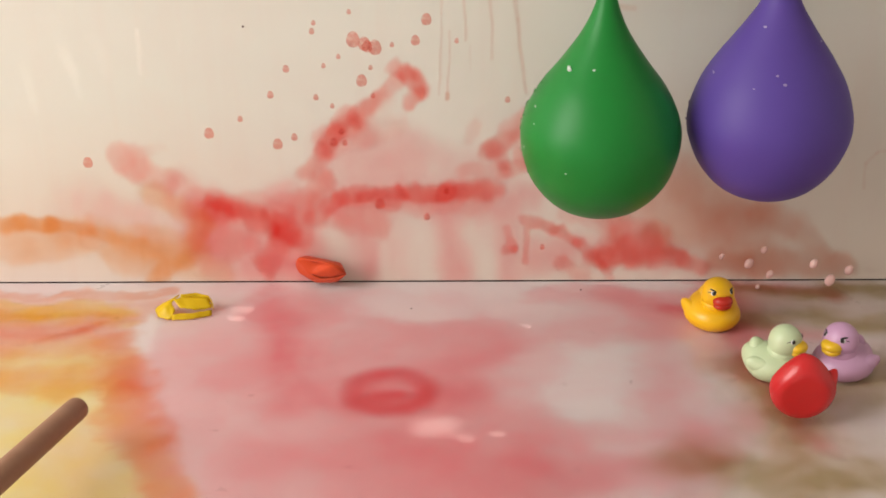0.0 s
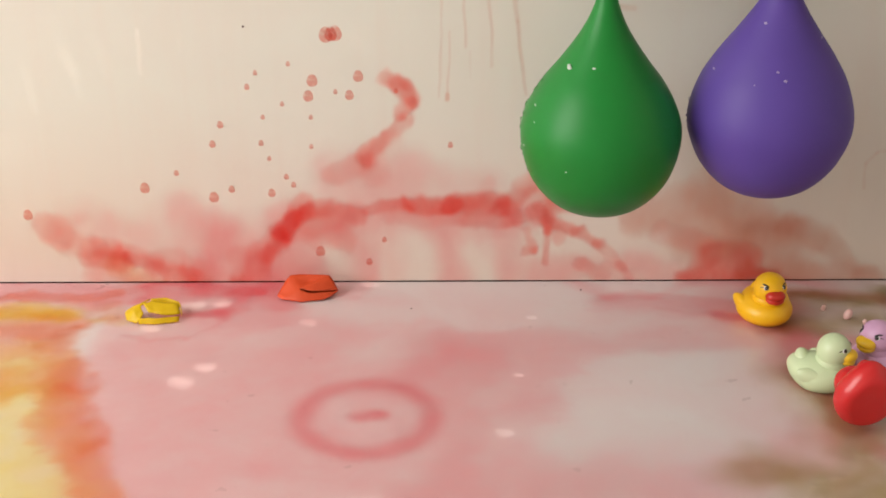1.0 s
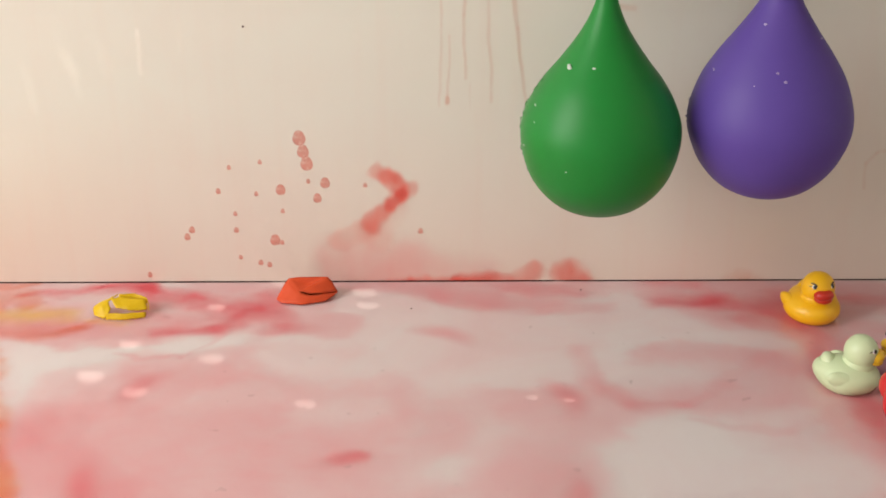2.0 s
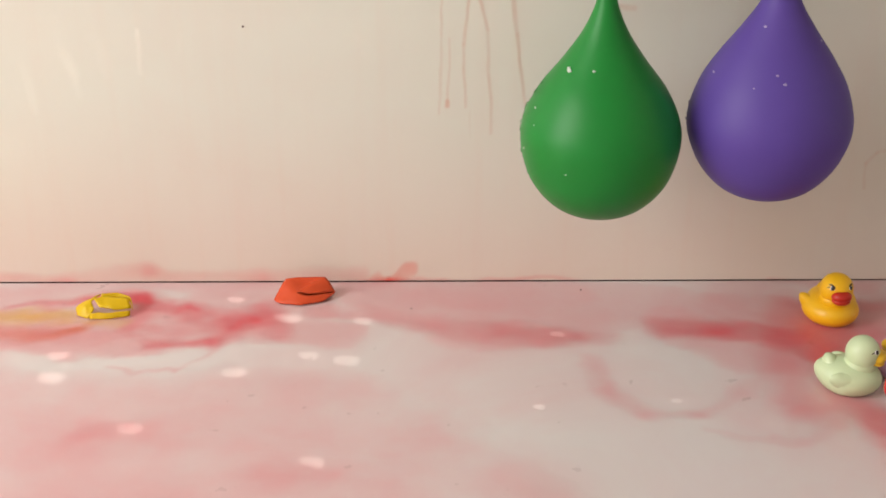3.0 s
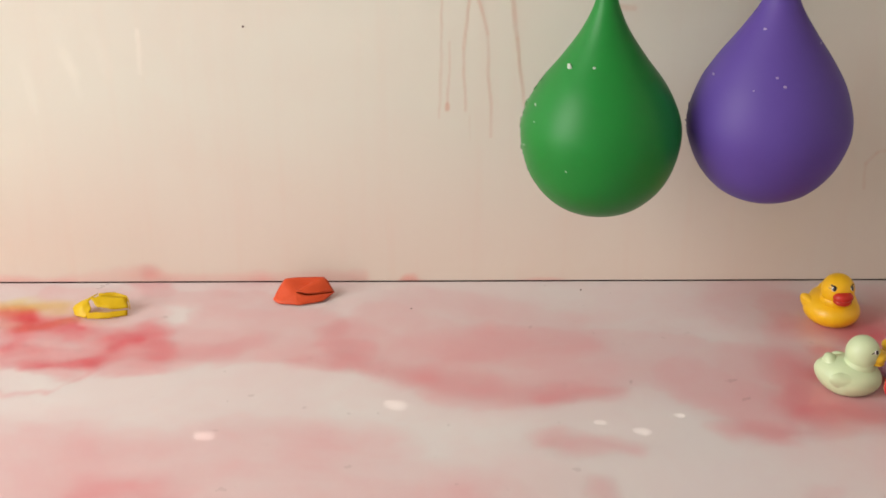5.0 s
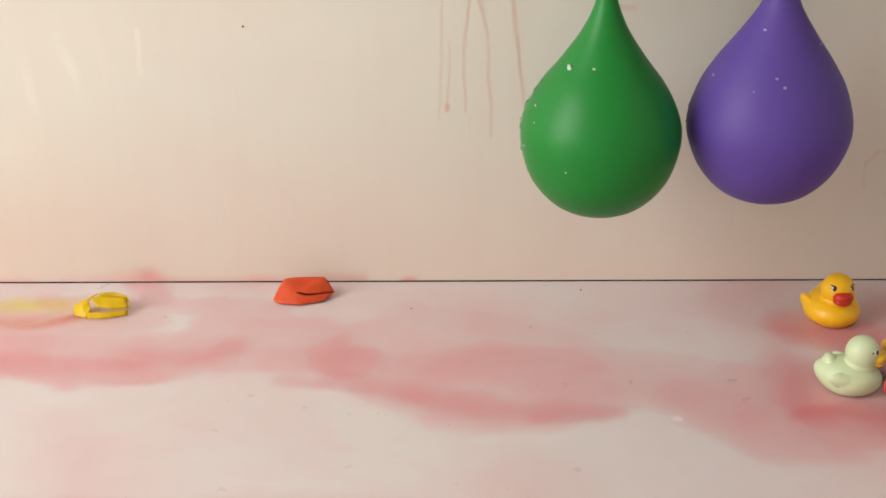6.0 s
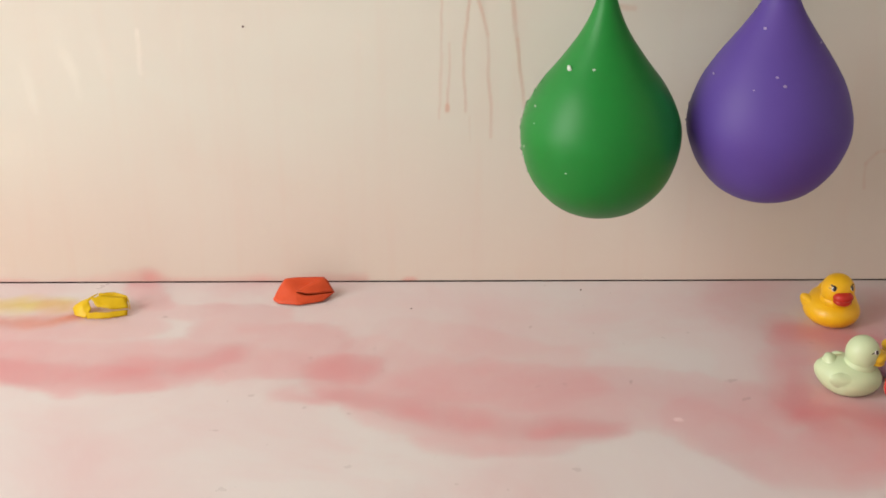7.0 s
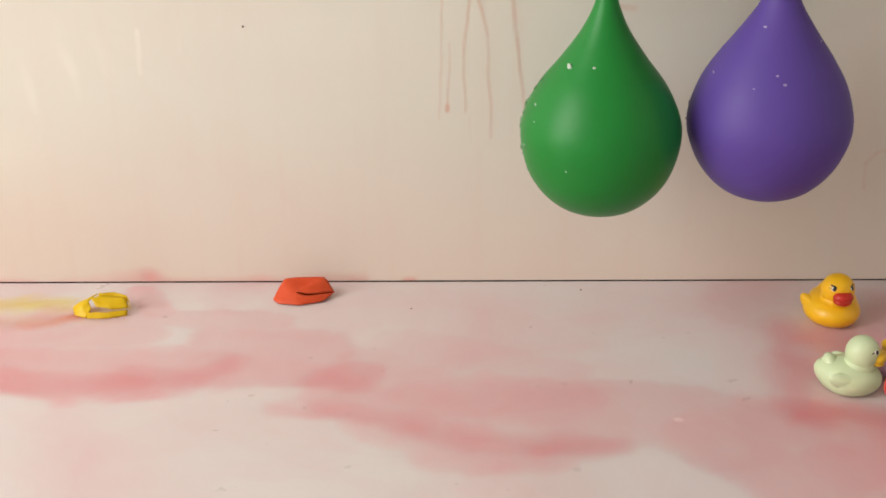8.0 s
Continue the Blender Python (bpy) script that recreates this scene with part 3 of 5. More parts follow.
MOVES.append((swirl, slides([(0, -0.0562, 0.0156), (0.5, -0.0301, 0.0082), (1.0, -0.015, 0.0041), (1.5, 0, 0), (2.8, 0.0015, -0.0119), (3.5, 0.0071, -0.0245), (4.5, 0.0313, -0.0481), (6.0, 0.086, -0.0664), (8, 0.1423, -0.0754)])))

# a ripple: arcs that thin out towards their ends and drift outward from one spot
ARC = [(0.045 * math.cos(a), 0.045 * math.sin(a), 0.045 * math.cos(a + 0.16), 0.045 * math.sin(a + 0.16), 0.0085, 0.15 * math.cos(1.9 * a + 0.152) ** 2) for a in (-0.72, -0.56, -0.40, -0.24, -0.08, 0.08, 0.24, 0.40, 0.56)]
arc = film("ripple", PINK_DYE, ARC, "arc of a pink ripple spreading over the board", lift=0.0014, deep=0.0002, seed=33.0, step=0.0015, warp=0.003, crisp=0.01, mottle=0.2, trim=0.008, group="ripple arcs", even=False, flat=False)
CENTRES = [(0, -0.0387, -0.1853, -0.02), (0.2, -0.0423, -0.1972, -0.016), (0.5, -0.0466, -0.2103, -0.011), (1.0, -0.0539, -0.2208, 0.001), (1.5, -0.0668, -0.2397, 0.04), (1.75, -0.0691, -0.2454, 0.055), (2.3, -0.0705, -0.2524, 0.3), (2.8, -0.0702, -0.2559, 0.62), (8, -0.0702, -0.2559, 0.7)]
for k in range(8):
    ob = arc if k == 0 else copy_thing(arc, Matrix())
    MOVES.append((ob, [(t, pose(a, b, 0, 0, 0, 45 * k + 20) @ pose(c, 0, 0)) for t, a, b, c in CENTRES]))

spot = film("pink_spot", PINK_DYE, [(-0.0701, -0.2325, -0.0566, -0.2296, 0.0086, 0.45)], "spot of pink dye in the puddle", lift=0.0010, seed=34.0, warp=0.006)
MOVES.append((spot, slides([(0, 0.0218, 0.0378), (0.5, 0.0169, 0.0223), (1, 0.0096, 0.0103), (1.5, 0, 0), (2, -0.001, -0.0418), (2.8, 0.0094, -0.231), (8, 0.0097, -0.2351)])))


def foam(size, seed):
    r = size
    rows = [(-r * 0.3, 0, r * 0.3, r * 0.2, r * 0.9, 0.62), (r * 0.5, -r * 0.5, r * 0.6, -r * 0.3, r * 0.6, 0.4), (-r * 0.9, r * 0.5, -r * 0.8, r * 0.5, r * 0.45, 0.35)]
    return film("foam_fleck", FOAM, rows, "pale fleck of foam floating on the puddle", step=max(0.0006, size * 0.08), warp=size * 0.35, seed=seed, lift=0.0015, deep=0.0, crisp=0.3, trim=0.02, mottle=0.9, flat=False, group="foam flecks")


def drift(size, seed, rows):
    MOVES.append((foam(size, seed), slides(rows)))


drift(0.0153, 41.0, [(0, -0.0058, -0.235), (0.2, -0.0411, -0.198), (0.5, -0.0466, -0.2088), (1.0, -0.0507, -0.3291), (1.5, -0.0622, -0.3627), (8, -0.0622, -0.3627)])
drift(0.0061, 42.0, [(0, 0.0135, -0.2472), (0.2, 0.0297, -0.2205), (0.5, 0.0341, -0.2301), (1.0, 0.0406, -0.241), (1.5, 0.0513, -0.3177), (2.8, 0.0586, -0.3632), (8, 0.0586, -0.3632)])
drift(0.005, 49.0, [(0, 0.0359, -0.2431), (0.2, -0.039, -0.2581), (0.5, -0.0529, -0.2925), (1.0, -0.0634, -0.3462), (8, -0.0622, -0.3627)])
drift(0.0076, 43.0, [(0, -0.2203, 0.059), (0.5, -0.2251, 0.049), (0.8, -0.1959, -0.0971), (1.0, -0.178, -0.1488), (1.5, -0.1999, -0.1112), (2.8, -0.2927, -0.1226), (3.0, -0.2939, -0.1289), (3.5, -0.2963, -0.1508), (4.5, -0.2537, -0.351), (6, -0.2637, -0.3619), (8, -0.2637, -0.3619)])
drift(0.0092, 44.0, [(0, -0.2348, 0.059), (0.5, -0.2348, 0.049), (0.75, -0.2061, -0.1249), (1.0, -0.1925, -0.1732), (1.5, -0.2222, -0.1697), (2.8, -0.2909, -0.1593), (3.0, -0.2898, -0.166), (3.5, -0.2904, -0.192), (4.5, -0.2605, -0.351), (6, -0.2604, -0.3619), (8, -0.2604, -0.3619)])
drift(0.0061, 45.0, [(0, -0.1668, -0.068), (0.5, -0.1792, -0.0474), (1.0, -0.1824, -0.0422), (1.5, -0.1934, -0.0597), (2.8, -0.1707, -0.0263), (3.0, -0.172, -0.0338), (3.5, -0.1767, -0.0779), (4.0, -0.1756, -0.0789), (4.5, -0.1727, -0.1428), (6.0, -0.1428, -0.3624), (8, -0.1428, -0.3624)])
drift(0.0076, 46.0, [(0, -0.1645, -0.0527), (0.5, -0.1715, -0.037), (1.0, -0.2055, -0.0442), (1.5, -0.1964, -0.1065), (2.8, -0.1545, -0.1498), (3.0, -0.1556, -0.1566), (3.5, -0.1698, -0.1846), (4.5, -0.1651, -0.3514), (6, -0.1629, -0.3623), (8, -0.1629, -0.3623)])
drift(0.0084, 51.0, [(0, -0.1475, 0.059), (1.0, -0.1475, 0.054), (1.5, -0.0626, 0.041), (2.8, -0.0797, -0.13), (3.0, -0.0747, -0.1398), (3.5, -0.0942, -0.1604), (4.0, -0.096, -0.185), (4.5, -0.0902, -0.3517), (6, -0.0957, -0.3626), (8, -0.0957, -0.3626)])
drift(0.0069, 52.0, [(0, -0.1523, 0.059), (1.5, -0.1523, 0.049), (2.8, -0.1063, -0.1236), (3.0, -0.1032, -0.1326), (3.5, -0.1204, -0.1517), (4.0, -0.1299, -0.1768), (4.5, -0.114, -0.3516), (6, -0.1125, -0.3625), (8, -0.1125, -0.3625)])
drift(0.0092, 53.0, [(0, -0.0892, 0.059), (1.5, -0.0892, 0.049), (2.8, -0.1256, -0.0601), (3.0, -0.1254, -0.0702), (3.5, -0.1126, -0.0831), (4.0, -0.0777, -0.1562), (4.5, -0.0766, -0.3517), (6, -0.0756, -0.3627), (8, -0.0756, -0.3627)])
drift(0.0076, 54.0, [(0, -0.2445, 0.059), (1.5, -0.2282, -0.1425), (2.8, -0.2167, -0.2267), (3.0, -0.2158, -0.234), (3.5, -0.2364, -0.2446), (4.0, -0.2632, -0.2584), (4.5, -0.2468, -0.351), (6, -0.2503, -0.3619), (8, -0.2503, -0.3619)])
drift(0.0069, 55.0, [(0, -0.1086, 0.059), (1.5, -0.1043, -0.1432), (2.8, -0.0857, -0.2694), (3.0, -0.085, -0.2767), (3.5, -0.0881, -0.3049), (4.0, -0.0857, -0.3626), (8, -0.0857, -0.3626)])
drift(0.0069, 56.0, [(0, -0.0699, 0.059), (1.5, -0.0611, -0.0312), (2.8, -0.066, -0.0685), (3.0, -0.0656, -0.0755), (3.5, -0.0599, -0.0979), (4.5, -0.041, -0.1258), (6, -0.0286, -0.3629), (8, -0.0286, -0.3629)])
drift(0.0038, 47.0, [(0, 0.0657, -0.0841), (0.5, 0.0662, -0.0763), (1.0, 0.0711, -0.0703), (1.5, 0.0628, -0.1645), (3.0, 0.0672, -0.2086), (3.5, 0.0871, -0.0987), (4.5, 0.1089, -0.1443), (6, 0.1055, -0.3634), (8, 0.1055, -0.3634)])
drift(0.0034, 48.0, [(0, 0.0561, 0.059), (1.0, 0.0567, -0.1628), (1.5, 0.0545, -0.2), (2.8, 0.1657, -0.1982), (3.5, 0.1674, -0.2136), (4.5, 0.167, -0.2182), (6.0, 0.1639, -0.2248), (8, 0.1641, -0.2256)])
drift(0.005, 57.0, [(0, 0.1045, 0.059), (1.5, 0.1045, 0.049), (2.8, 0.0895, -0.0968), (3.0, 0.0893, -0.0987), (3.5, 0.0995, -0.1082), (4.5, 0.128, -0.1615), (6, 0.139, -0.3636), (8, 0.139, -0.3636)])

# ---- wall films ----
veil = film("wall_veil", PINK_DYE, [(-0.0868, 0.0736, 0.069, 0.0757, 0.0161, 0.336),
    (-0.0686, 0.0505, -0.0651, 0.0031, 0.0144, 0.36),
    (-0.04, 0.0504, -0.0311, 0.0083, 0.0163, 0.176),
    (0.0029, 0.0606, 0.0077, 0.0028, 0.0173, 0.336),
    (0.0457, 0.0605, 0.0562, 0.0081, 0.0144, 0.24),
    (-0.1247, 0.0712, -0.1182, 0.0086, 0.022, 0.4),
    (-0.1826, 0.056, -0.1461, 0.0299, 0.0263, 0.336),
    (-0.2273, 0.0867, -0.1727, 0.0611, 0.0213, 0.28),
    (-0.2037, 0.03, -0.1764, 0.0087, 0.0193, 0.24),
    (-0.0851, 0.121, -0.0295, 0.116, 0.0255, 0.272),
    (-0.0671, 0.1012, 0.0356, 0.1059, 0.021, 0.176),
    (0.0846, 0.0292, 0.1911, 0.0183, 0.0193, 0.32),
    (-0.305, 0.0666, -0.1745, 0.0352, 0.0286, 0.208),
    (-0.1949, 0.0194, -0.1083, 0.0139, 0.0193, 0.24)], "thin pink veil running down the wall", True, flat=False, seed=19.0, warp=0.012, lift=0.0002)
MOVES.append((veil, runs([(0, 0, 0), (0.5, 0, -0.0025), (1.0, -0.0003, -0.0178), (1.5, -0.0013, -0.0701), (2.2, -0.0021, -0.1162), (2.8, -0.0033, -0.1842), (8, -0.0041, -0.2315)])))
strip = film("wall_splash", ORANGE_DYE, [(-0.4684, 0.0537, -0.333, 0.0549, 0.0071, 0.7),
    (-0.333, 0.0549, -0.2861, 0.0449, 0.0067, 0.6),
    (-0.2861, 0.0449, -0.256, 0.0354, 0.0072, 0.5),
    (-0.2561, 0.0344, -0.2186, 0.0248, 0.0096, 0.4),
    (-0.199, 0.0586, -0.2238, 0.0195, 0.0096, 0.5),
    (-0.2238, 0.0195, -0.2447, 0.0036, 0.0077, 0.5),
    (-0.2417, 0.0842, -0.215, 0.0663, 0.0113, 0.3),
    (-0.317, 0.046, -0.2181, 0.0301, 0.0172, 0.4),
    (-0.4233, 0.0385, -0.3186, 0.033, 0.0144, 0.3),
    (-0.2811, 0.025, -0.1957, 0.0088, 0.0145, 0.3)], "orange red streak running down the wall", True, seed=13.0, warp=0.009, step=0.002)
MOVES.append((strip, runs([(0, 0, 0), (0.2, -0.0065, -0.013), (0.5, -0.0237, -0.034), (1.0, -0.0379, -0.0662), (1.5, -0.0502, -0.1189), (8, -0.0618, -0.2006)])))
head = film("wall_splash", RED_DYE, [(-0.3076, 0.0844, -0.2933, 0.0656, 0.0111, 0.3612),
    (-0.2933, 0.0656, -0.2707, 0.0552, 0.0123, 0.344),
    (-0.3038, 0.0768, -0.2791, 0.0868, 0.0078, 0.172)], "rounded lobe of red dye running down the wall", True, seed=12, warp=0.010, step=0.0016, mottle=1.1, crisp=0.12, trim=0.02)
MOVES.append((head, runs([(0, 0.046, 0.0339), (0.2, 0.0225, 0.0241), (0.5, 0, 0), (1, -0.0234, -0.0281), (1.5, -0.0473, -0.0891), (2.2, -0.0564, -0.1389), (2.8, -0.0651, -0.1848), (8, -0.0725, -0.2202)])))
core = film("wall_splash", RED_DYE, [(-0.276, 0.0511, -0.2456, 0.0448, 0.0101, 0.6192),
    (-0.245, 0.051, -0.2167, 0.0468, 0.0084, 0.301),
    (-0.271, 0.0302, -0.2338, 0.0169, 0.0148, 0.2924),
    (-0.2725, 0.0614, -0.2492, 0.0562, 0.0101, 0.258)], "clot of red dye in a running streak on the wall", True, seed=13, warp=0.010, step=0.0016, mottle=1.1, crisp=0.12, trim=0.02)
MOVES.append((core, runs([(0, 0.0612, 0.0194), (0.2, 0.0324, 0.0154), (0.5, 0, 0), (1, -0.0291, -0.0251), (1.5, -0.0493, -0.0746), (2.2, -0.0578, -0.1249), (2.8, -0.0651, -0.1654), (8, -0.0672, -0.1831)])))
forearm = film("wall_splash", RED_DYE, [(-0.2192, 0.0184, -0.1906, 0.013, 0.0103, 0.473),
    (-0.1906, 0.013, -0.1672, 0.0023, 0.0097, 0.516),
    (-0.2422, 0.0301, -0.2144, 0.0184, 0.008, 0.301),
    (-0.2038, 0.03, -0.1759, 0.0167, 0.0125, 0.215)], "arm of red dye sinking to the foot of the wall", True, seed=26, warp=0.010, step=0.0016, mottle=1.1, crisp=0.12, trim=0.02)
MOVES.append((forearm, runs([(0, 0.0436, 0.0408), (0.2, 0.0283, 0.0253), (0.5, 0, 0), (1, -0.03, -0.0106), (1.5, -0.0449, -0.0405), (2.8, -0.0539, -0.1111), (8, -0.055, -0.1227)])))
limb = film("wall_splash", RED_DYE, [(-0.1755, -0.0128, -0.1615, 0.014, 0.0103, 0.43),
    (-0.1615, 0.014, -0.1452, 0.0455, 0.0102, 0.4472),
    (-0.1452, 0.0455, -0.1273, 0.0671, 0.0095, 0.473),
    (-0.1509, 0.0299, -0.1643, 0.0456, 0.0102, 0.172)], "limb of red dye thrown up the wall", True, seed=15, warp=0.010, step=0.0016, mottle=1.1, crisp=0.12, trim=0.02)
MOVES.append((limb, runs([(0, 0.0279, 0.0285), (0.2, 0.0143, 0.0156), (0.5, 0, 0), (1, -0.0119, -0.0201), (1.5, 0.0069, -0.0482), (2.2, 0.0044, -0.0926), (2.8, 0.0014, -0.1444), (8, 0.0007, -0.1561)])))
crown = film("wall_splash", RED_DYE, [(-0.1297, 0.0671, -0.1053, 0.0833, 0.0089, 0.5332),
    (-0.1053, 0.0833, -0.0866, 0.0812, 0.0083, 0.516),
    (-0.0915, 0.0762, -0.0631, 0.0771, 0.0078, 0.43),
    (-0.0968, 0.0619, -0.0779, 0.0583, 0.0112, 0.258),
    (-0.1155, 0.0661, -0.0972, 0.0506, 0.0101, 0.172)], "bend of a red arch of dye on the wall", True, seed=27, warp=0.010, step=0.0016, mottle=1.1, crisp=0.12, trim=0.02)
MOVES.append((crown, runs([(0, 0.0211, -0.0041), (0.2, 0.0117, -0.0031), (0.5, 0, 0), (1, -0.0078, -0.0163), (1.5, -0.0155, -0.0784), (2.2, -0.017, -0.1111), (2.8, -0.0193, -0.1618), (8, -0.0201, -0.1791)])))
span = film("wall_splash", RED_DYE, [(-0.0678, 0.0782, -0.03, 0.0821, 0.0061, 0.43),
    (-0.03, 0.0821, 0.0077, 0.084, 0.0072, 0.473),
    (0.0077, 0.084, 0.0453, 0.0829, 0.0078, 0.516),
    (-0.0443, 0.075, 0.036, 0.0758, 0.0123, 0.1892)], "middle of a red arch of dye on the wall", True, seed=11, warp=0.010, step=0.0016, mottle=1.1, crisp=0.12, trim=0.02)
MOVES.append((span, runs([(0, -0.0024, -0.002), (0.2, -0.0023, 0.004), (0.5, 0, 0), (1, 0.0023, -0.0132), (1.5, 0.0068, -0.0782), (2.2, 0.0067, -0.0944), (2.8, 0.0065, -0.1442), (8, 0.0064, -0.1612)])))
shoulder = film("wall_splash", RED_DYE, [(0.0453, 0.0829, 0.0639, 0.0949, 0.0078, 0.473),
    (0.0614, 0.1009, 0.0776, 0.1083, 0.0099, 0.43),
    (0.031, 0.1059, 0.0287, 0.096, 0.0066, 0.1892),
    (0.0736, 0.0808, 0.0955, 0.0629, 0.0078, 0.387),
    (0.0453, 0.0859, 0.0573, 0.0732, 0.0067, 0.301)], "shoulder of a red arch of dye on the wall", True, seed=28, warp=0.010, step=0.0016, mottle=1.1, crisp=0.12, trim=0.02)
MOVES.append((shoulder, runs([(0, -0.009, 0.0307), (0.2, -0.0051, 0.0189), (0.5, 0, 0), (1, 0.0028, -0.0192), (1.5, 0.0016, -0.0775), (2.2, 0.0024, -0.1153), (2.8, 0.0033, -0.1599), (8, 0.0037, -0.177)])))
hook = film("wall_splash", RED_DYE, [(-0.0428, 0.1978, -0.0321, 0.1913, 0.0074, 0.473),
    (-0.0339, 0.1923, -0.0241, 0.176, 0.008, 0.5332),
    (-0.0251, 0.1745, -0.0357, 0.1618, 0.0059, 0.387)], "hook of red dye high on the wall", True, seed=14, warp=0.010, step=0.0016, mottle=1.1, crisp=0.12, trim=0.02)
MOVES.append((hook, runs([(0, 0.0035, -0.0084), (0.2, 0, 0.0019), (0.5, 0, 0), (1, -0.0039, -0.0169), (1.5, -0.0112, -0.0621), (2.2, -0.0137, -0.1171), (2.8, -0.0153, -0.1908), (8, -0.0164, -0.246)])))
barb = film("wall_splash", RED_DYE, [(-0.0325, 0.1633, -0.0512, 0.1452, 0.007, 0.43),
    (-0.0493, 0.1471, -0.0639, 0.1346, 0.0081, 0.4988),
    (-0.0639, 0.1327, -0.0889, 0.1201, 0.0109, 0.258),
    (-0.0429, 0.1428, -0.0573, 0.12, 0.0142, 0.172)], "smear of red dye below a hook of dye", True, seed=22, warp=0.010, step=0.0016, mottle=1.1, crisp=0.12, trim=0.02)
MOVES.append((barb, runs([(0, -0.0043, 0.0106), (0.2, -0.0021, 0.0087), (0.5, 0, 0), (1, 0.0022, -0.0224), (1.5, 0.004, -0.0643), (2.2, 0.0048, -0.0951), (2.8, 0.0034, -0.1536), (8, 0.0031, -0.17)])))
rib = film("wall_splash", RED_DYE, [(-0.1145, 0.0889, -0.0995, 0.1088, 0.0083, 0.3612),
    (-0.0995, 0.1088, -0.0826, 0.1259, 0.0082, 0.387),
    (-0.0826, 0.1259, -0.0729, 0.1395, 0.0082, 0.3612),
    (-0.0853, 0.1161, -0.0432, 0.1307, 0.0142, 0.1376)], "slanting rib of red dye thrown up the wall", True, seed=29, warp=0.010, step=0.0016, mottle=1.1, crisp=0.12, trim=0.02)
MOVES.append((rib, runs([(0, 0.0003, 0.0074), (0.2, -0.0072, -0.0049), (0.5, -0.0312, -0.0462), (1, -0.0386, -0.0683), (1.5, -0.0336, -0.1107), (2.8, -0.0374, -0.1854), (8, -0.0383, -0.2025)])))
drip = film("wall_splash", RED_DYE, [(0.0834, 0.0681, 0.1052, 0.0562, 0.005, 0.3612),
    (0.1052, 0.0562, 0.1249, 0.0422, 0.0051, 0.43),
    (0.1249, 0.0422, 0.1451, 0.0227, 0.0051, 0.43),
    (0.1451, 0.0227, 0.1528, 0.0131, 0.0051, 0.301),
    (0.1331, 0.0211, 0.1293, -0.0018, 0.0051, 0.344),
    (0.1137, 0.0238, 0.1262, 0.0132, 0.0068, 0.301),
    (0.0876, 0.0578, 0.0856, 0.0292, 0.0039, 0.258),
    (0.0671, 0.0579, 0.0723, 0.0397, 0.0039, 0.301),
    (0.0709, 0.0397, 0.0651, 0.0408, 0.004, 0.344)], "threads of red dye dripping down the wall", True, seed=16, warp=0.010, step=0.0016, mottle=1.1, crisp=0.12, trim=0.02)
MOVES.append((drip, runs([(0, -0.0116, -0.0104), (0.2, -0.0168, 0.0026), (0.5, 0, 0), (1, 0.0053, -0.0115), (1.5, 0.0132, -0.0804), (2.2, 0.0177, -0.1254), (8, 0.0185, -0.1427)])))
clot = film("wall_splash", RED_DYE, [(0.2017, 0.0383, 0.2186, 0.0367, 0.0158, 0.5332),
    (0.1816, 0.0162, 0.2444, 0.0171, 0.0091, 0.5332),
    (0.2444, 0.0171, 0.2669, 0.0085, 0.008, 0.387),
    (0.2144, 0.0288, 0.1912, 0.0173, 0.0136, 0.473),
    (0.1547, 0.0643, 0.1938, 0.0487, 0.0112, 0.2408)], "clot of red dye running down behind the balloons", True, seed=17, warp=0.010, step=0.0016, mottle=1.1, crisp=0.12, trim=0.02)
MOVES.append((clot, runs([(0, -0.0482, 0.0022), (0.2, -0.0218, 0.0027), (0.5, 0, 0), (1, 0.0305, -0.0181), (1.5, 0.0408, -0.0511), (2.2, 0.0471, -0.0928), (8, 0.0508, -0.1329)])))
murk = film("wall_splash", MURK_DYE, [(0.1738, 0.0627, 0.2381, 0.0854, 0.0156, 0.387),
    (0.2381, 0.0854, 0.2843, 0.0495, 0.0212, 0.3612),
    (0.2271, 0.0497, 0.2956, 0.0338, 0.0237, 0.3612),
    (0.3079, 0.052, 0.3327, 0.0442, 0.0146, 0.473),
    (0.2691, 0.0117, 0.376, 0.0082, 0.0126, 0.516),
    (0.3334, 0.039, 0.3602, 0.0178, 0.0091, 0.344)], "murky red dye thinning on the wall", True, seed=18, warp=0.010, step=0.0016, mottle=1.1, crisp=0.12, trim=0.02)
MOVES.append((murk, runs([(0, -0.034, 0.0078), (0.2, -0.0123, 0.0042), (0.5, 0, 0), (1, -0.009, -0.0051), (1.5, 0.016, -0.0608), (2.2, 0.0259, -0.1075), (8, 0.0339, -0.1824)])))
tail = film("wall_splash", RED_DYE, [(0.1071, 0.0400, 0.1121, 0.035, 0.0135, 0.75),
    (0.1038, 0.0291, 0.1, 0.0026, 0.0034, 0.5),
    (0.0705, 0.016, 0.104, 0.0239, 0.0077, 0.35),
    (0.0319, 0.0135, 0.0705, 0.016, 0.0077, 0.25),
    (0.123, 0.0291, 0.1522, 0.0237, 0.0096, 0.2)], "clot of red dye sliding down the wall", True, seed=18.0, warp=0.007, step=0.0018, mottle=1.1)
MOVES.append((tail, runs([(0, -0.0149, 0.0858), (0.5, -0.0143, 0.0661), (1.0, -0.0134, 0.0411), (1.5, 0, 0), (2.2, 0.0021, -0.0533), (2.8, 0.0043, -0.1087), (8, 0.0061, -0.1548)])))

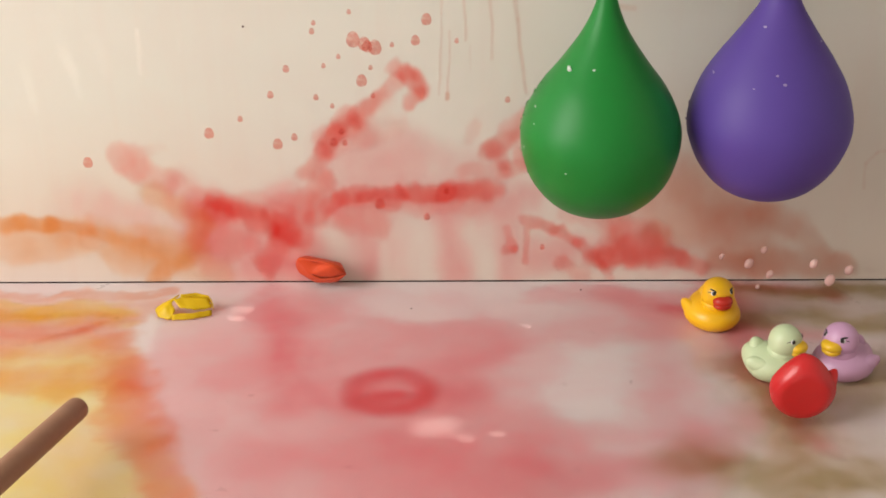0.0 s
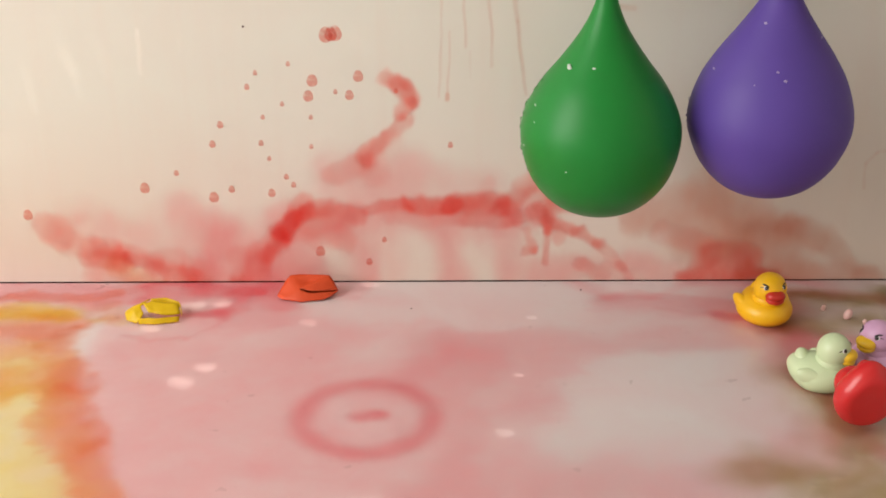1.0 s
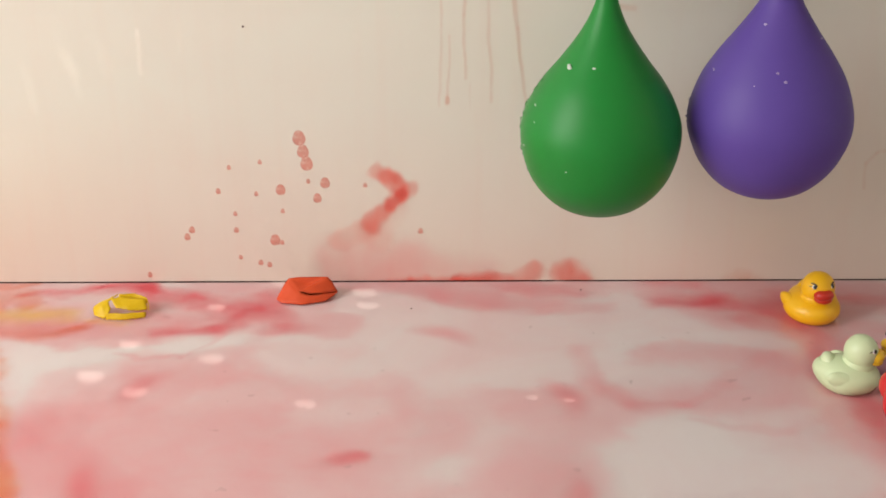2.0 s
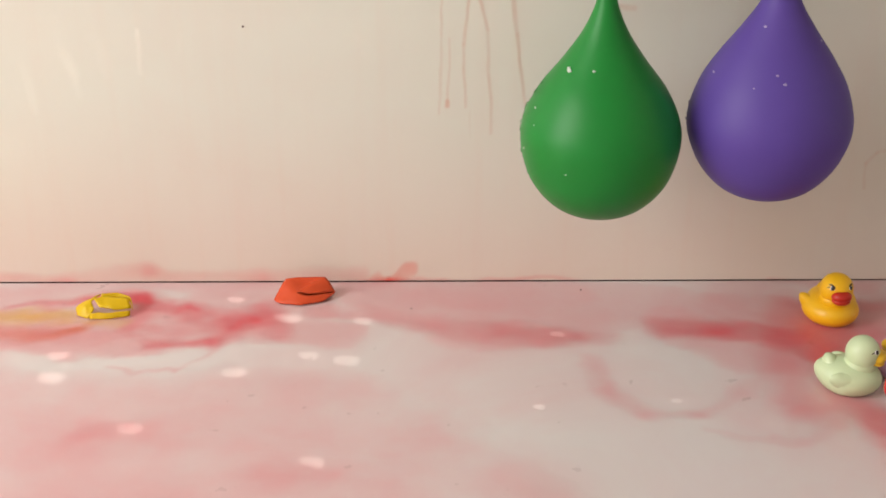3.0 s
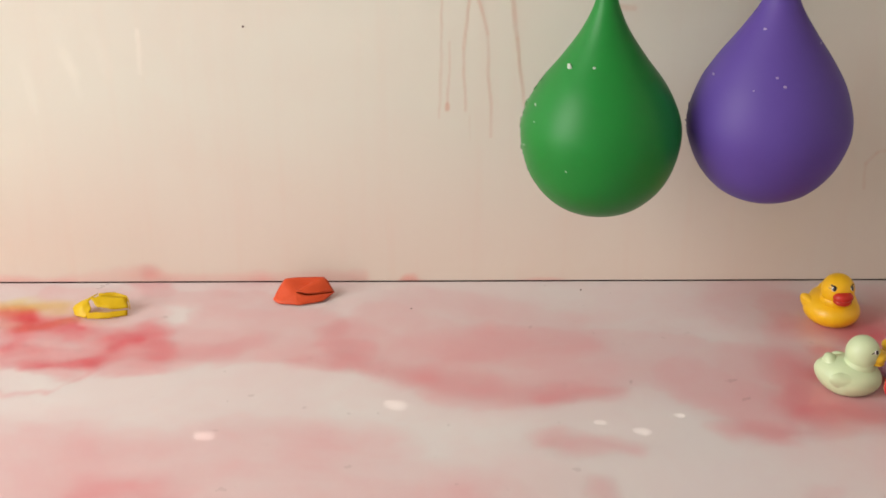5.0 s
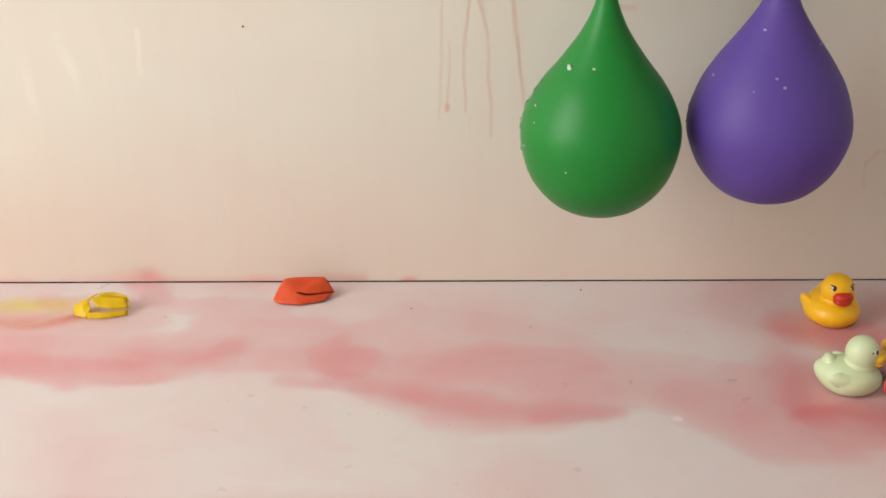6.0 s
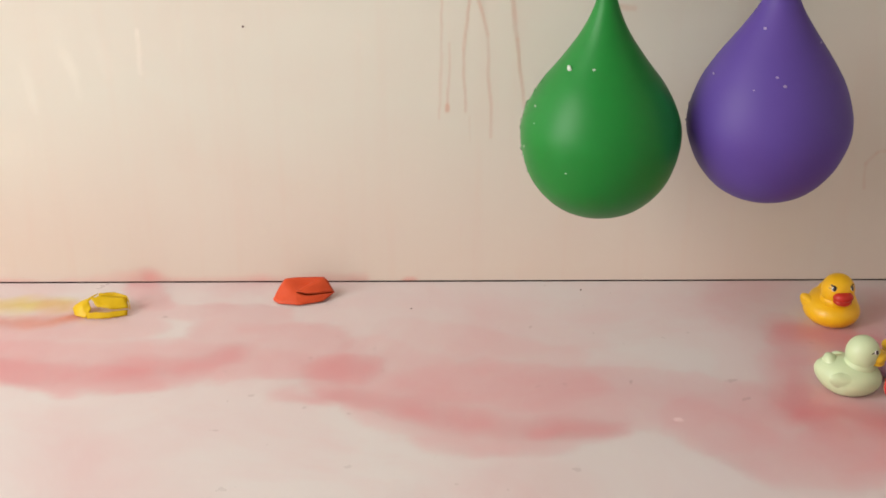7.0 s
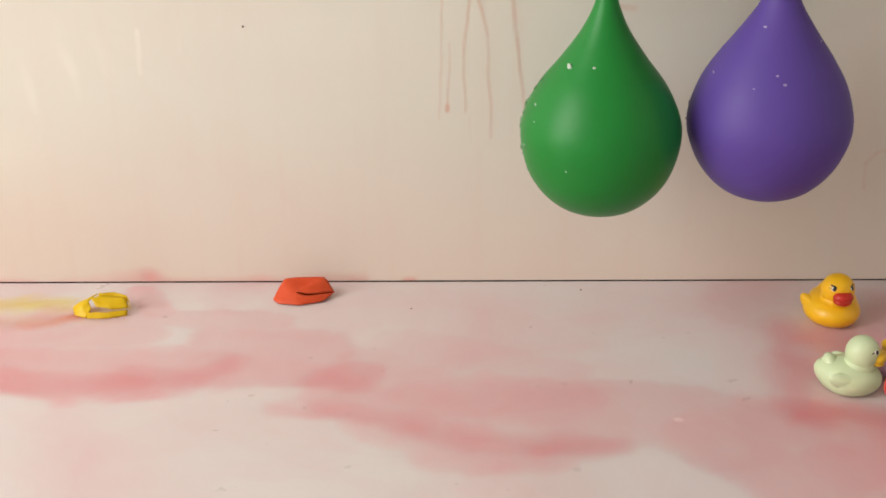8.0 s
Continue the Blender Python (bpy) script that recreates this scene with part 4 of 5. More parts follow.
foot = film("wall_stain", PINK_DYE, [(-0.4292, 0.003, -0.3222, 0.0049, 0.0058, 0.22),
    (-0.322, 0.0059, -0.2541, 0.0068, 0.0097, 0.17),
    (-0.2544, 0.0036, -0.1523, 0.0055, 0.0068, 0.2),
    (-0.1523, 0.0065, -0.0698, 0.0084, 0.0087, 0.2),
    (-0.07, 0.002, 0.1534, 0.0014, 0.0019, 0.28),
    (0.275, -0.0001, 0.381, -0.0004, 0.0024, 0.2)], "pink dye left along the foot of the wall", True, step=0.0015, warp=0.006, seed=24.0, flat=False, crisp=0.08, lift=0.0003)
MOVES.append((foot, runs([(0, -0.0014, -0.077), (1.6, -0.0012, -0.0657), (2.8, 0, 0), (4.5, 0, -0.0011), (6.0, -0.0001, -0.0054), (8, -0.0001, -0.0059)])))

# trickles that stay on the wall
TRICKLES = [[(0.0001, 0.2595, -0.0009, 0.215, 0.0011, 0.21),
    (-0.0009, 0.215, -0.0025, 0.1498, 0.001, 0.17)], [(0.0062, 0.2105, 0.0058, 0.1617, 0.001, 0.2),
    (0.0058, 0.1603, 0.0058, 0.1574, 0.0018, 0.42)], [(0.0216, 0.2551, 0.0143, 0.2059, 0.0012, 0.24),
    (0.0143, 0.2059, 0.0163, 0.1545, 0.0011, 0.21),
    (0.0205, 0.1498, 0.0215, 0.1305, 0.0009, 0.08)], [(0.0278, 0.2507, 0.037, 0.2194, 0.0012, 0.27),
    (0.037, 0.2194, 0.0399, 0.1328, 0.0012, 0.21)], [(0.0549, 0.2594, 0.0594, 0.2149, 0.0018, 0.21),
    (0.0594, 0.2149, 0.0675, 0.1568, 0.0014, 0.28)], [(0.1402, 0.238, 0.1513, 0.2371, 0.0022, 0.24)],
    [(0.3501, 0.0851, 0.3502, 0.105, 0.0014, 0.14), (0.3502, 0.105, 0.3574, 0.1139, 0.0014, 0.18), (0.3574, 0.1139, 0.3678, 0.1159, 0.0014, 0.16)]]
for k, rows in enumerate(TRICKLES):
    trickle = film("dye_trickle", MURK_DYE, rows, "thin pink trickle on the white wall", True, step=0.0009, warp=0.003, seed=50.0 + k, lift=0.0005, deep=0.0005, crisp=0.05, group="wall trickles")
    late = (0.016, 0.006, 0.055, 0.062, 0.012, 0.0, 0.0)[k]
    if late:
        MOVES.append((trickle, runs([(0, 0, late), (0.5, 0, late * 0.97), (1.0, 0, late * 0.9), (1.5, 0, late * 0.72), (2.2, 0, late * 0.3), (2.9, 0, 0), (8, 0, -0.004)])))
# whitish strokes painted in place of the window's reflection in wet streaks
GLINT_STROKES = [[(-0.3338, 0.1931, -0.3284, 0.1531, 0.0032, 0.45)],
    [(-0.3014, 0.1999, -0.297, 0.1883, 0.005, 0.5), (-0.297, 0.1883, -0.2937, 0.1673, 0.0032, 0.4)],
    [(-0.2683, 0.203, -0.2676, 0.1892, 0.0058, 0.45)],
    [(-0.2419, 0.2193, -0.2431, 0.1997, 0.0018, 0.9), (-0.2435, 0.1997, -0.2429, 0.1835, 0.0018, 0.5)],
    [(-0.2067, 0.2247, -0.2071, 0.1996, 0.0022, 0.3)],
    [(-0.3625, 0.1267, -0.3451, 0.1193, 0.0102, 0.35)],
    [(-0.0684, 0.213, -0.0597, 0.2038, 0.0063, 0.3)],
    [(-0.3024, 0.2339, -0.3054, 0.2113, 0.0053, 0.25)],
    [(-0.278, 0.2158, -0.2743, 0.209, 0.0045, 0.2)]]
for k, rows in enumerate(GLINT_STROKES):
    film("painted_glint", GLINT_PAINT, rows, "whitish painted glint on a wet streak of the wall", True, step=0.001, warp=0.003, seed=60.0 + k, lift=0.0004, deep=0.0004, crisp=0.1, group="wall streaks")


def dye_drop(r, seed, material):
    """A clinging drop: domed, fuller at its foot."""
    def bend(c):
        k = 1.0 - 0.12 * c.z / r
        return Vector((c.x * k, c.y, c.z * (1.15 if c.z > 0 else 1.0)))
    bm = ball(r, r * 0.05, r * 1.1, bend, 14, 10)
    bmesh.ops.delete(bm, geom=[v for v in bm.verts if v.co.y > 1e-5], context="VERTS")
    return tagged(link_mesh("dye_drop", bm, material), "drop of red dye on the white wall", "drop", "dye drops")


FALLS = [(0, 0.0337, 0.0165), (0.2, 0.0166, 0.0119), (0.5, 0, 0), (1.0, -0.0162, -0.0251), (1.5, -0.0357, -0.0677), (2.2, -0.0465, -0.1414), (2.8, -0.0576, -0.2645), (8, -0.0601, -0.3001)]
DROPS_M = [(-0.0497, 0.2097, 0.0042),
    (-0.0577, 0.1933, 0.0037),
    (-0.0925, 0.1901, 0.0042),
    (-0.0712, 0.1924, 0.0019),
    (-0.107, 0.2176, 0.0019),
    (-0.1342, 0.2095, 0.0019),
    (-0.1397, 0.2008, 0.0023),
    (-0.1145, 0.1827, 0.0019),
    (-0.0909, 0.1728, 0.0019),
    (-0.1295, 0.1739, 0.0019),
    (-0.1629, 0.1698, 0.0028),
    (-0.1725, 0.1503, 0.0028),
    (-0.1336, 0.1493, 0.0023),
    (-0.1254, 0.1396, 0.0019),
    (-0.091, 0.1487, 0.0019),
    (0.0214, 0.1469, 0.0023),
    (-0.2023, 0.1282, 0.0023),
    (-0.2294, 0.1155, 0.0042),
    (-0.158, 0.1129, 0.0028),
    (-0.1729, 0.1065, 0.0042),
    (-0.1144, 0.1201, 0.0023),
    (-0.1252, 0.1088, 0.0033),
    (-0.3303, 0.091, 0.0042),
    (-0.0326, 0.0658, 0.0023),
    (-0.0468, 0.0437, 0.0028),
    (-0.1097, 0.1113, 0.0023),
    (-0.0217, 0.1945, 0.0019),
    (-0.0875, 0.0547, 0.0042),
    (0.0464, 0.0134, 0.0023)]


for k, (x, z, r) in enumerate(DROPS_M):
    ob = dye_drop(r, k, DROP_DYE)
    f = 0.85 + 0.3 * random.random()
    MOVES.append((ob, [(t, pose(x + a * f, -0.0002, z + b * f)) for t, a, b in FALLS]))

BIG = []
for dx, r in ((-0.0056, 0.0056), (0.0, 0.0050), (0.0052, 0.0054)):
    BIG.append(dye_drop(r, 90 + r, DROP_DYE))
    MOVES.append((BIG[-1], [(t, pose(a + dx * w, -0.0002, b - dx * k)) for t, a, b, k, w in ((0, -0.0618, 0.2084, 0.6, 1.6), (0.2, -0.069, 0.2207, 0.5, 1.5), (0.5, -0.0787, 0.2243, 0.2, 1.1), (1.0, -0.0883, 0.2162, -0.1, 0.7), (1.5, -0.1071, 0.1668, 1.4, 0.5), (2.2, -0.1169, 0.0864, 2, 0.5), (2.8, -0.1247, -0.0239, 2, 0.5), (8, -0.1264, -0.0572, 2, 0.5))]))
SMALL = dye_drop(0.0045, 95, DROP_DYE)
MOVES.append((SMALL, [(t, pose(a, -0.0002, b)) for t, a, b in ((0, -0.0649, 0.1784), (0.5, -0.0925, 0.1901), (1.0, -0.1047, 0.1785), (1.5, -0.133, 0.1172), (2.8, -0.1449, -0.0348), (8, -0.1462, -0.0571))]))

WATER_DROP = speckled("pale_drop", (0.80, 0.52, 0.48), (0.76, 0.46, 0.42), 100.0, 0.1, 0.02)
FLIGHTS = [((0, 0.2515, -0.0372, 0.03), (0.2, 0.2664, -0.0453, 0.025), (0.5, 0.2823, -0.0556, 0.012), (1.0, 0.3247, -0.0766, 0.003), (1.5, 0.3819, -0.0946, 0.002), (8, 0.4015, -0.1136, 0.002)),
           ((0, 0.264, -0.0569, 0.03), (0.2, 0.2855, -0.0583, 0.022), (0.5, 0.2996, -0.0823, 0.01), (1.0, 0.3336, -0.1057, 0.003), (1.5, 0.3839, -0.1135, 0.002), (8, 0.4031, -0.1318, 0.002)),
           ((0, 0.2549, -0.0572, 0.02), (0.2, 0.2703, -0.0564, 0.015), (0.5, 0.291, -0.0823, 0.006), (1.0, 0.3352, -0.0865, 0.003), (1.5, 0.3829, -0.1041, 0.002), (8, 0.4023, -0.1227, 0.002)),
           ((0, 0.3087, -0.0699, 0.03), (0.2, 0.3322, -0.0865, 0.025), (0.5, 0.3426, -0.1002, 0.015), (1.0, 0.3777, -0.106, 0.003), (8, 0.416, -0.1319, 0.002)),
           ((0, 0.2330, -0.0200, 0.03), (0.2, 0.2500, -0.0300, 0.02), (0.5, 0.2720, -0.0450, 0.008), (1.0, 0.3100, -0.0600, 0.002), (1.5, 0.3600, -0.0800, 0.002), (8, 0.4200, -0.1100, 0.002)),
           ((0, 0.3300, -0.0500, 0.03), (0.2, 0.3500, -0.0600, 0.02), (0.5, 0.3800, -0.0700, 0.01), (1.0, 0.4100, -0.0900, 0.002), (8, 0.4400, -0.1200, 0.002)),
           ((0, 0.2650, -0.0300, 0.04), (0.2, 0.2850, -0.0400, 0.03), (0.5, 0.3200, -0.0500, 0.015), (1.0, 0.3700, -0.0700, 0.002), (8, 0.4300, -0.1000, 0.002)),
           ((0, 0.2907, -0.0808, 0.05), (0.2, 0.3087, -0.0767, 0.05), (0.5, 0.3427, -0.0722, 0.03), (1.0, 0.388, -0.077, 0.003), (8, 0.4233, -0.1137, 0.002))]
for k, rows in enumerate(FLIGHTS):
    r = (0.0045, 0.0035, 0.0022, 0.005, 0.0026, 0.0042, 0.0032, 0.004)[k]
    bm = ball(r * 0.8, r * 0.8, r, lambda c: Vector((c.x + 0.2 * c.z, c.y, c.z)), 14, 10)
    ob = tagged(link_mesh("water_drop", bm, WATER_DROP), "pale pink drop of water thrown up by the splash", "drop", "flying drops")
    MOVES.append((ob, [(t, pose(a, b, c + r * 0.6)) for t, a, b, c in rows]))

# ---- things ----
def lathe(profile, n=48):
    """A closed surface of revolution about z from (radius, height) pairs."""
    bm = bmesh.new()
    rings = []
    for r, z in profile:
        if r < 1e-6:
            rings.append([bm.verts.new((0, 0, z))])
        else:
            rings.append([bm.verts.new((r * math.cos(2 * math.pi * i / n), r * math.sin(2 * math.pi * i / n), z)) for i in range(n)])
    for a, b in zip(rings, rings[1:]):
        for i in range(n):
            k = (i + 1) % n
            if len(a) == 1:
                bm.faces.new((a[0], b[k], b[i]))
            elif len(b) == 1:
                bm.faces.new((a[i], a[k], b[0]))
            else:
                bm.faces.new((a[i], a[k], b[k], b[i]))
    bmesh.ops.recalc_face_normals(bm, faces=bm.faces[:])
    return bm


def smooth_profile(pts, n=60):
    """A smooth curve through (radius, height) pairs."""
    out = []
    for i in range(len(pts) - 1):
        p0, p1, p2, p3 = pts[max(i - 1, 0)], pts[i], pts[i + 1], pts[min(i + 2, len(pts) - 1)]
        m = max(2, n // len(pts))
        for k in range(m):
            t = k / m
            out.append(tuple(0.5 * (2 * b + (c - a) * t + (2 * a - 5 * b + 4 * c - d) * t * t + (3 * b - a - 3 * c + d) * t ** 3) for a, b, c, d in zip(p0, p1, p2, p3)))
    out.append(pts[-1])
    return [(max(r, 0.0), z) for r, z in out]


def balloon(material, profile, label, lift, beads, edge, low, high, spots, pale):
    thing = tagged(new("water_balloon"), label, "balloon", "hanging water balloons")
    curve = smooth_profile(profile)
    part("body", lathe(curve), material, thing)
    top = profile[-1][1]
    part("knot", ball(0.009, 0.009, 0.006, None, 16, 10, pose(0, 0, top + 0.003)), material, thing)
    part("mouth", lathe([(0.003, top + 0.006), (0.005, top + 0.010), (0.008, top + 0.016), (0.0085, top + 0.017), (0.0075, top + 0.0165), (0.003, top + 0.008)], 24), material, thing)
    part("string", lathe([(0.0006, top + 0.006), (0.0006, SHADE_BOARD_Z + 0.006 - lift)], 8), WHITE_PAINT, thing, "thin white string")
    for k in range(beads):
        a, z = radians(edge - 7 + 16 * random.random()), low + (high - low) * random.random()
        r = next(r0 + (r1 - r0) * (z - z0) / (z1 - z0) for (r0, z0), (r1, z1) in zip(curve, curve[1:]) if z0 <= z <= z1)
        size = 0.0005 + 0.0009 * random.random() ** 2
        part("water_bead", ball(size, size, size * 1.2, None, 10, 7, pose(r * math.cos(a), r * math.sin(a), z)), BEAD, thing)
    for turn, z, size in spots:
        r = next(r0 + (r1 - r0) * (z - z0) / (z1 - z0) for (r0, z0), (r1, z1) in zip(curve, curve[1:]) if z0 <= z <= z1)
        bm = ball(size * 0.35, size, size * 0.8, lambda c: c + noise.noise_vector(c * 400 + Vector((turn, z, 0))) * size * 0.35, 14, 10, pose(r * math.cos(radians(turn)), r * math.sin(radians(turn)), z, 0, 0, turn))
        part("pale_spot", bm, pale, thing, "pale spot of dried water")
    return thing


HANG = -0.11
# board added out of sight to shade the upper right wall; strings end in it
SHADE_BOARD_Z = 0.335
tagged(link_mesh("unseen_shade_board", box(0.03, -0.14, SHADE_BOARD_Z, 0.62, 0.0, SHADE_BOARD_Z + 0.018, 0.002), WHITE_PAINT, False), "unseen white board added to shade the upper wall, also holding the balloon strings", "shelf")
green = balloon(GREEN_LATEX, [(0, -0.061), (0.018, -0.0585), (0.036, -0.049), (0.051, -0.030), (0.0578, -0.004), (0.0555, 0.0154), (0.0453, 0.0363), (0.0295, 0.057), (0.016, 0.0772), (0.0078, 0.0966), (0.006, 0.112), (0.0055, 0.135)], "glossy green latex balloon, full of water, hanging", 0.172, 44, -188, -0.030, 0.045, ((-146, 0.054, 0.0030), (-121, -0.012, 0.0008), (-163, 0.026, 0.0013), (-166, -0.004, 0.0010), (-155, 0.016, 0.0008), (-110, 0.056, 0.0012)), FOAM_SPOT)
purple = balloon(PURPLE_LATEX, [(0, -0.061), (0.018, -0.0585), (0.036, -0.049), (0.051, -0.030), (0.0585, -0.004), (0.0526, 0.0227), (0.0412, 0.0433), (0.0268, 0.0635), (0.0145, 0.0827), (0.0085, 0.100), (0.0065, 0.115), (0.006, 0.125)], "matt purple latex balloon, full of water, hanging", 0.186, 16, -196, -0.030, 0.012, ((-129, 0.070, 0.0013), (-28, 0.059, 0.0014), (-102, 0.042, 0.0011), (-95, 0.037, 0.0013), (-120, 0.033, 0.0007), (-168, 0.036, 0.0016)), LILAC_SPOT)


def bobs(x, rows):
    return [(t, pose(x, HANG, z)) for t, z in rows]


def duck(material, beak_material, label, sides=(-1, 1), brow=True):
    """A small hollow vinyl duck that faces -y."""
    thing = tagged(new("rubber_duck"), label, "rubber duck", "rubber ducks")

    def hull(c):
        z = max(c.z, -0.0095)
        up = max(0.0, c.y - 0.004) / 0.0215
        return Vector((c.x * (1 - 0.30 * up), c.y, z + 0.0035 * up * up + 0.0095))

    part("body", ball(0.0222, 0.0255, 0.0138, hull, 32, 20), material, thing)
    part("neck", ball(0.0128, 0.0125, 0.0090, None, 24, 14, pose(0, -0.0075, 0.0205)), material, thing)
    part("tail", ball(0.0100, 0.0095, 0.0078, lambda c: Vector((c.x * (1 - 0.35 * max(0, c.y) / 0.0095), c.y, c.z + 0.45 * max(0, c.y))), 20, 14, pose(0, 0.0125, 0.0150, 22)), material, thing)
    part("head", ball(0.0130, 0.0128, 0.0126, lambda c: Vector((c.x * (1 + 0.12 * max(0, -c.z) / 0.0126), c.y, c.z)), 28, 18, pose(0, -0.0085, 0.0300)), material, thing)
    for s in sides:
        part("wing", ball(0.0058, 0.0112, 0.0064, lambda c: Vector((c.x * (1 - 0.3 * max(0, c.y) / 0.0108) + s * max(0, c.y) * 0.22, c.y, c.z + max(0, c.y) * 0.22)), 20, 14, pose(s * 0.0162, 0.0030, 0.0122, 0, s * 10, s * -6)), material, thing)
    beak = part("beak", ball(0.0080, 0.0068, 0.0042, lambda c: Vector((c.x, c.y, c.z * (1 + 0.3 * abs(c.x) / 0.0084) + 0.0018)), 22, 12, pose(0, -0.0200, 0.0262, -6)), beak_material, thing, "glossy beak")
    part("lower_bill", ball(0.0074, 0.0060, 0.0036, lambda c: Vector((c.x, c.y, c.z - 0.0014)), 20, 10, pose(0, -0.0198, 0.0260, 10)), beak_material, beak)
    for s in (-1, 1):
        m = pose(0, -0.0085, 0.0300) @ pose(0, 0, 0, -20, 0, s * 38)
        eye = part("eye", ball(0.0020, 0.0007, 0.0018, None, 14, 8, m @ pose(0, -0.0127, 0)), WHITE_PAINT, thing, "white painted eye")
        part("pupil", ball(0.0015, 0.0006, 0.0016, None, 12, 8, m @ pose(-s * 0.0004, -0.0132, 0)), BLACK_PAINT, eye, "black painted pupil")
        if brow:
            part("eyebrow", ball(0.0031, 0.0006, 0.0007, lambda c: Vector((c.x, c.y, c.z - 40 * c.x * c.x)), 12, 6, m @ pose(s * 0.0006, -0.0126, 0.0022, 0, s * -16)), BLACK_PAINT, thing, "black painted brow")
        part("eyelash", ball(0.0020, 0.0005, 0.0004, None, 10, 6, m @ pose(s * 0.0030, -0.0122, 0.0002, 0, s * 12, s * 14)), BLACK_PAINT, thing, "black painted lash")
    return thing


yellow_duck = duck(YELLOW_VINYL, BEAK_RED, "yellow vinyl rubber duck with a red beak")
mint_duck = duck(MINT_VINYL, BEAK_YELLOW, "pale mint vinyl rubber duck with a yellow beak", brow=False)
mint_duck.scale = (0.94, 0.94, 0.99)
lilac_duck = duck(LILAC_VINYL, BEAK_YELLOW, "lilac vinyl rubber duck with an orange yellow beak")
red_duck = duck(RED_VINYL, BEAK_YELLOW, "wet red vinyl rubber duck tipped onto its chest", (-1,))


def folded(verts, faces, cuts=3, rough=0.0005, seed=0.0):
    """A crumpled sheet: flat facets, cut finer, rounded a little at the folds and dented."""
    bm = bmesh.new()
    vs = [bm.verts.new(v) for v in verts]
    for f in faces:
        bm.faces.new([vs[i] for i in f])
    bmesh.ops.triangulate(bm, faces=bm.faces[:])
    bmesh.ops.subdivide_edges(bm, edges=bm.edges[:], cuts=cuts, use_grid_fill=True)
    bmesh.ops.smooth_vert(bm, verts=bm.verts[:], factor=0.35, use_axis_x=True, use_axis_y=True, use_axis_z=True)
    for v in bm.verts:
        v.co += noise.noise_vector(v.co * 230 + Vector((seed, 0, 0))) * rough
        v.co.z = max(v.co.z, 0.0004)
    bmesh.ops.recalc_face_normals(bm, faces=bm.faces[:])
    return bm


def latex(name, bm, material, parent):
    ob = part(name, bm, material, parent)
    mod = ob.modifiers.new("thick", "SOLIDIFY")
    mod.thickness = 0.0006
    return ob


def red_scrap():
    """The torn red balloon: a pouch whose back has sunk in, with a flap folded down to a slack lip."""
    thing = tagged(new("burst_balloon"), "crumpled red latex shred of a burst balloon", "burst balloon", "burst balloons")
    left, low, front, fore = (-0.0266, -0.002, 0.001), (-0.0219, -0.008, 0.0008), (-0.0047, -0.0135, 0.0008), (0.0157, -0.009, 0.001)
    right, top_r, top_l = (0.0266, 0.001, 0.0045), (0.0185, 0.010, 0.0155), (-0.0162, 0.010, 0.0158)
    point, sunk, ridge = (-0.007, -0.004, 0.0090), (0.002, 0.006, 0.0095), (0.006, 0.002, 0.0128)
    edge_a, edge_b, lip_a, lip_b = (0.003, -0.0058, 0.0074), (0.014, -0.0042, 0.0062), (0.003, -0.0072, 0.0066), (0.014, -0.0045, 0.0061)
    base_r, base_l = (0.018, 0.010, 0.0005), (-0.0157, 0.010, 0.0005)
    latex("skin", folded([left, low, front, point, top_l, sunk, top_r, ridge, edge_a, edge_b, right, fore, lip_a, lip_b], [(0, 1, 3), (0, 3, 4), (1, 2, 3), (4, 3, 5), (4, 5, 6), (5, 3, 7), (5, 7, 6), (3, 8, 7), (8, 9, 7), (9, 10, 6), (9, 6, 7), (3, 2, 12), (2, 11, 12), (12, 11, 13), (11, 10, 13)], 3, 0.0004, 2.0), RED_LATEX, thing)
    latex("underside", folded([left, low, front, fore, right, base_r, base_l, top_r, top_l], [(0, 1, 6), (1, 2, 6), (2, 5, 6), (2, 3, 5), (3, 4, 5), (5, 7, 8, 6), (0, 6, 8), (4, 7, 5)], 2, 0.0003, 7.0), RED_LATEX, thing)
    return thing


